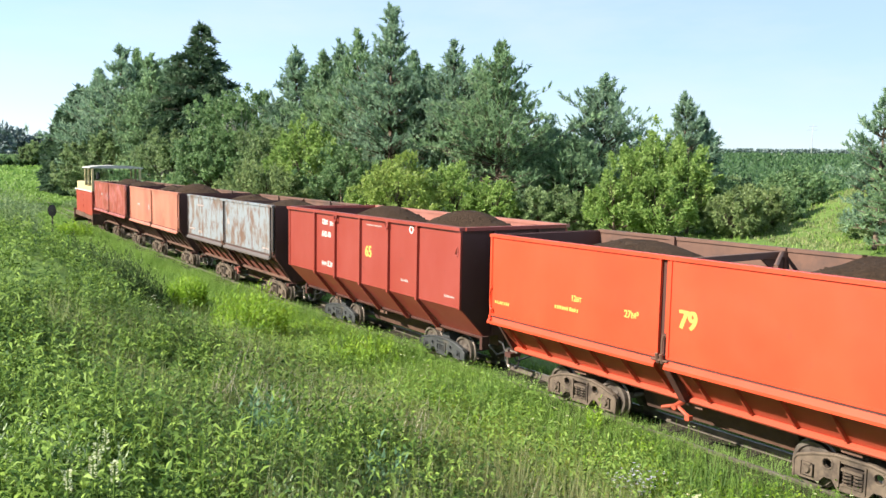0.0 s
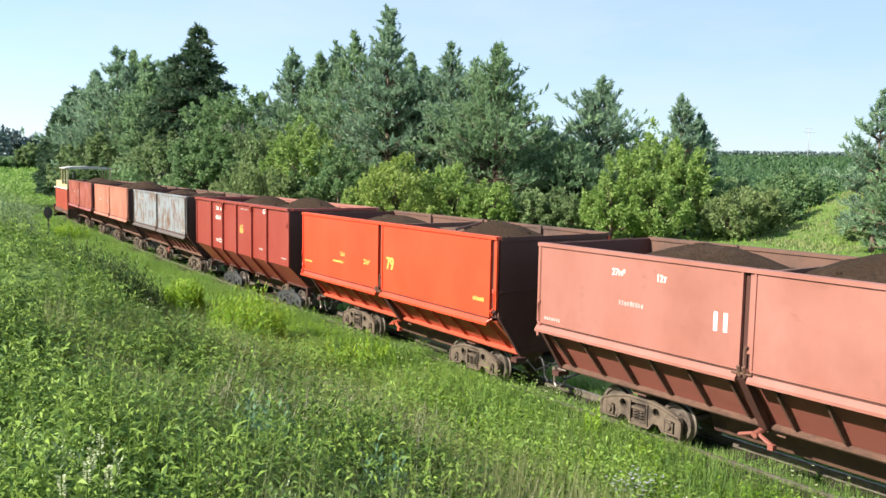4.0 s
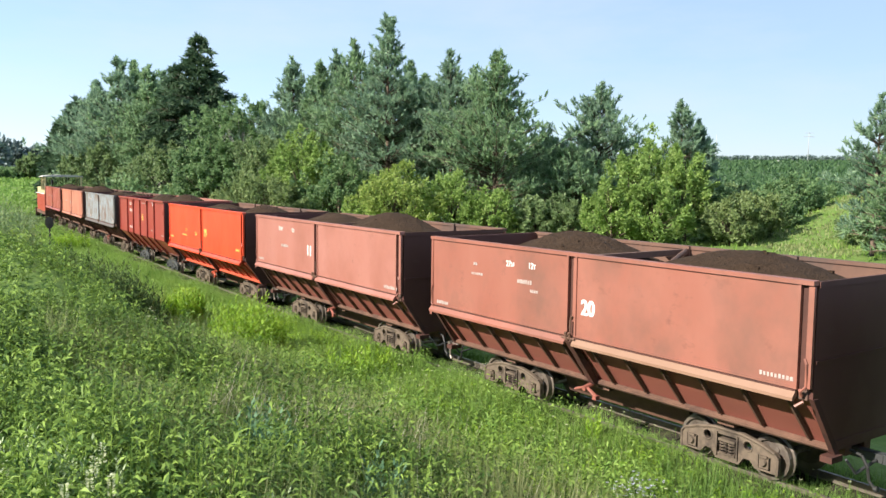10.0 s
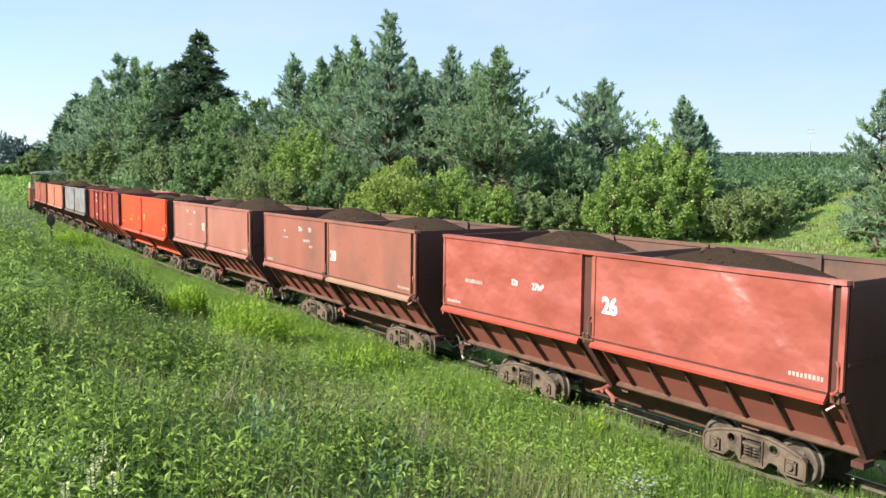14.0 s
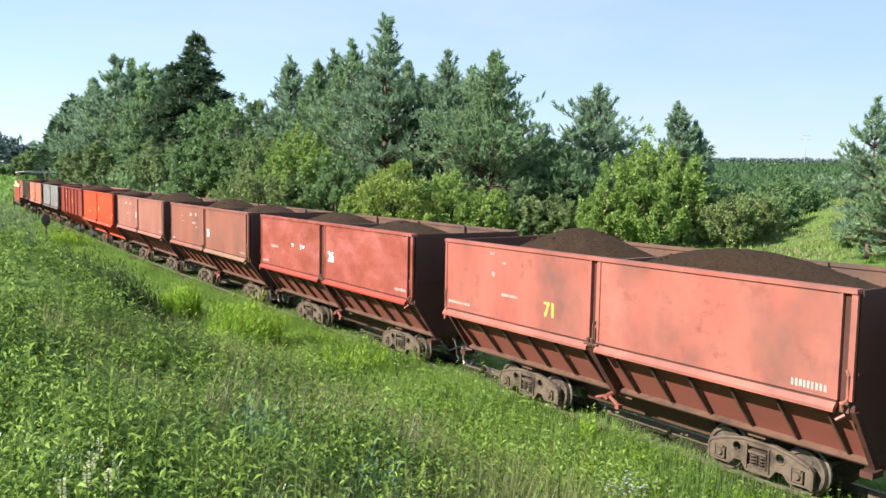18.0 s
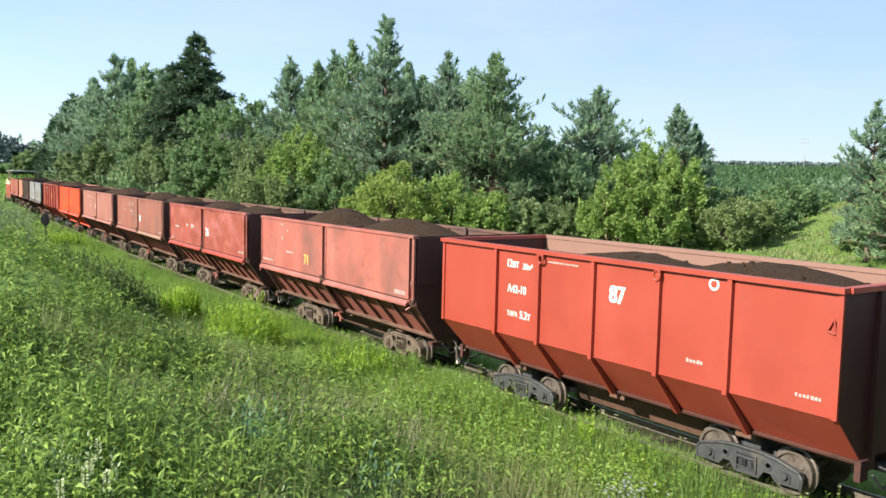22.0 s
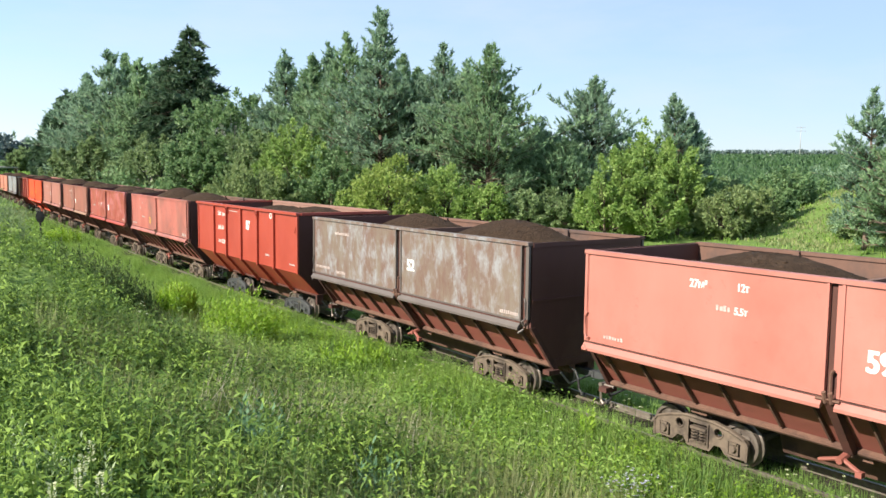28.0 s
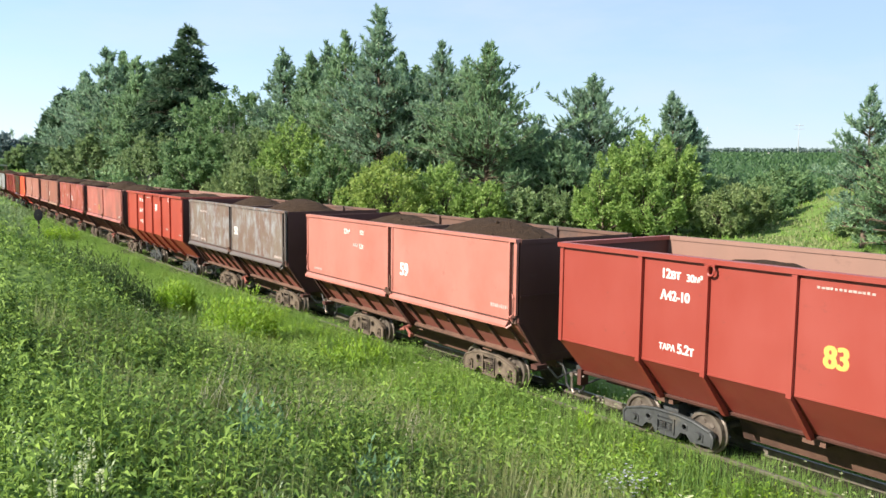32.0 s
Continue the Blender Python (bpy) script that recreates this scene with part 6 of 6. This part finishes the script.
# ---- single flowers in the foreground ----
def flower_spike(px, depth, height, seed, material, name, label, blossoms=70):
    """An upright stalk with leaves at its foot and a spike of blossoms."""
    rng = np.random.RandomState(seed)
    x0, y0 = spot(px, depth)
    g = ground_at(x0, y0)
    th = thing(name, label, "flower", m=pose(x0, y0, g))
    bm = bmesh.new()
    rod(bm, (0, 0, 0), (0.02, 0, height), 0.010, 0.004, 6)
    part("stalk", bm, WEED, th)
    u = 1.0 - rng.uniform(0.0, 0.13, blossoms) / height
    a = rng.uniform(0, 6.3, blossoms)
    r = 0.022 * (1.3 - u)
    base = np.stack([r * np.cos(a) + 0.02 * u, r * np.sin(a), height * u], -1)
    way = unit(np.stack([np.cos(a), np.sin(a), rng.uniform(0.1, 0.8, blossoms)], -1))
    side = unit(np.stack([-np.sin(a), np.cos(a), 0 * a], -1))
    ob = new("blossoms", leaves_mesh("blossoms", kites(base, way, side, np.full(blossoms, 0.020), np.full(blossoms, 0.016), 0.55), material))
    ob.parent = th
    n = 22
    a, u = rng.uniform(0, 6.3, n), rng.uniform(0.02, 0.5, n)
    base = np.stack([0 * a, 0 * a, height * u], -1)
    way = unit(np.stack([np.cos(a), np.sin(a), rng.uniform(0.1, 0.7, n)], -1))
    side = unit(np.stack([-np.sin(a), np.cos(a), 0 * a], -1))
    ob = new("leaves", leaves_mesh("leaves", kites(base, way, side, 0.16 - 0.1 * u, 0.05 - 0.03 * u), WEED))
    ob.parent = th
    return th


for k, (px, depth, py) in enumerate(((164, 4.8, 792), (147, 4.7, 814), (139, 4.6, 842), (178, 4.6, 850), (92, 4.4, 866))):
    flower_spike(px, depth, tip(px, py, depth) - ground_at(*spot(px, depth)), 140 + k, PALE, "flower_spike", "creamy white flower spike among green weeds", 60)


def flower_patch(px, depth, n, radius, height, material, seed, name, label, size=0.05):
    """Flat flower heads on thin stems."""
    rng = np.random.RandomState(seed)
    x0, y0 = spot(px, depth)
    g = ground_at(x0, y0)
    th = thing(name, label, "flowers", m=pose(x0, y0, g))
    x, y = rng.normal(0, radius, n), rng.normal(0, radius, n)
    h = land(x0 + x, y0 + y) - g + rng.uniform(*height, n)
    k = 9
    i = np.repeat(np.arange(n), k)
    a = np.tile(np.arange(k) * 2 * math.pi / k, n)
    base = np.stack([x[i], y[i], h[i]], -1)
    way = unit(np.stack([np.cos(a), np.sin(a), rng.uniform(0.0, 0.6, n * k)], -1))
    side = unit(np.stack([-np.sin(a), np.cos(a), 0 * a], -1))
    ob = new("blossoms", leaves_mesh("blossoms", kites(base, way, side, np.full(n * k, size) * rng.uniform(0.6, 1.2, n * k), np.full(n * k, size * 0.6), 0.6), material))
    ob.parent = th
    tagged(ob, kind="stuff")
    stems = kites(np.stack([x, y, h - rng.uniform(*height, n)], -1), np.tile(np.array([[0.0, 0, 1]]), (n, 1)), np.tile(np.array([[1.0, 0, 0]]), (n, 1)), rng.uniform(*height, n), np.full(n, 0.008))
    ob = tagged(new("stem", leaves_mesh("stem", stems, WEED)), kind="stuff")
    ob.parent = th
    return th


flower_patch(1135, 9.2, 110, 0.15, (0.18, 0.42), LILAC, 151, "flower_patch", "pale lilac flower patch in the grass", 0.022)
flower_patch(958, 13.8, 30, 0.22, (0.05, 0.2), PALE, 155, "flower_patch", "white flowers beside the near rail", 0.03)
flower_patch(1258, 8.6, 7, 0.06, (0.28, 0.40), PALE, 152, "flower_patch", "white flower head in the grass", 0.04)
flower_patch(500, 5.2, 9, 0.08, (0.36, 0.45), PALE, 153, "flower_patch", "creamy flower heads among weeds", 0.018)
flower_patch(258, 11.5, 6, 0.10, (0.65, 0.85), PALE, 154, "flower_patch", "white flower heads on the bank", 0.024)
rng_f = random.Random(7)
for k in range(34):
    flower_patch(rng_f.uniform(560, 1500), rng_f.uniform(8.2, 20), 9, 0.3, (0.14, 0.34), PALE, 160 + k, "daisy_cluster", "scattered small white meadow daisies", 0.026)
clump(468, 0, 7.4, 26, 0.20, (0.55, 0.85), BLUE_WEED, 124, "blue_green_weed", "blue-green leafy weed in the thicket", "plant", 0.12)
clump(690, 0, 6.8, 18, 0.15, (0.5, 0.75), BLUE_WEED, 125, "blue_green_weed", "small blue-green leafy weed in the thicket", "plant", 0.11)
for k, (px, depth, n, r, h) in enumerate(((500, 5.35, 12, 0.10, 0.62), (540, 5.3, 10, 0.09, 0.58), (12, 5.5, 12, 0.16, 0.66), (90, 5.4, 10, 0.12, 0.58), (168, 5.4, 8, 0.10, 0.58), (395, 5.6, 7, 0.08, 0.6))):
    clump(px, 0, depth, n, r, (0.7 * h, h), PALE_WEED, 180 + k, "pale_weed", "pale silvery-green leafy weed among darker weeds", "plant", 0.075)
clump(640, 0, 15.5, 60, 0.7, (0.4, 0.7), LIME_WEED, 126, "tall_weed_clump", "fresh green weed clump in the meadow", "plant", 0.12)
clump(1065, 0, 11.6, 10, 0.12, (0.35, 0.6), LIME_WEED, 127, "rail_weed", "bright weed sprouting beside the rail", "plant", 0.10)
clump(228, 0, 17.5, 70, 0.75, (0.5, 0.9), BRAMBLE, 128, "dark_bramble", "dark bramble on the bank's shoulder", "plant", 0.12)

for k, (px, depth, r, h) in enumerate(((205, 18.5, 0.7, 0.95), (170, 20, 0.8, 0.9), (225, 17.6, 0.6, 0.9), (10, 21, 0.8, 1.0), (5, 26, 0.8, 1.1), (165, 24, 0.8, 0.9), (0, 33, 0.9, 1.1))):
    clump(px, 0, depth, 90, r, (0.6 * h, 1.3 * h), LEAF_DULL if k in (3, 4) else BRAMBLE, 130 + k, "bank_bramble", "dark leafy bramble on the bank's ridge", "plant", 0.13)

for k, (px, depth) in enumerate(((20, 50), (45, 56), (135, 62))):
    clump(px, 0, depth, 60, 1.2, (0.45, 0.85), LEAF_DULL, 140 + k, "bank_bramble", "dark leafy bramble beside the far track", "plant", 0.26)


def dry_stalks(px0, px1, d0, d1, n, seed):
    """Bleached stalks of last year's weeds that lean over the thicket."""
    rng = np.random.RandomState(seed)
    y = rng.uniform(d0, d1, n)
    x = (rng.uniform(px0, px1, n) - 784) / 1471 * y
    base = np.stack([x, y, land(x, y) + 0.15], -1)
    way = unit(np.stack([rng.normal(0.35, 0.35, n), rng.normal(0, 0.3, n), np.ones(n)], -1))
    side = unit(np.cross(way, np.tile(np.array([[0.0, 1, 0]]), (n, 1))))
    return tagged(new("dry_stalks", leaves_mesh("dry_stalks", kites(base, way, side, rng.uniform(0.35, 0.72, n), rng.uniform(0.005, 0.009, n), 0.3), DRY)), "bleached dry stalks that lean over the weeds", "weeds", kind="stuff")


dry_stalks(350, 600, 8.6, 11.5, 130, 171)
dry_stalks(560, 760, 8.5, 12.5, 60, 172)


# ---- what moves: the train draws away along the line, its wheels turning ----
def motions():
    for i, w in TRAIN.items():
        first = START - FRONTS[i] - (3.5425 if i else 3.0)
        walk(w, [(t, stand(first + float(np.interp(t, TICK, GONE)))) for t in range(0, 33)])
    for ob, e, _ in WHEELS:
        walk(ob, [(k * 0.2, pose(e, 0, 0.27, 0, math.degrees(float(np.interp(k * 0.2, TICK, GONE)) / 0.27), 0)) for k in range(161)])


motions()
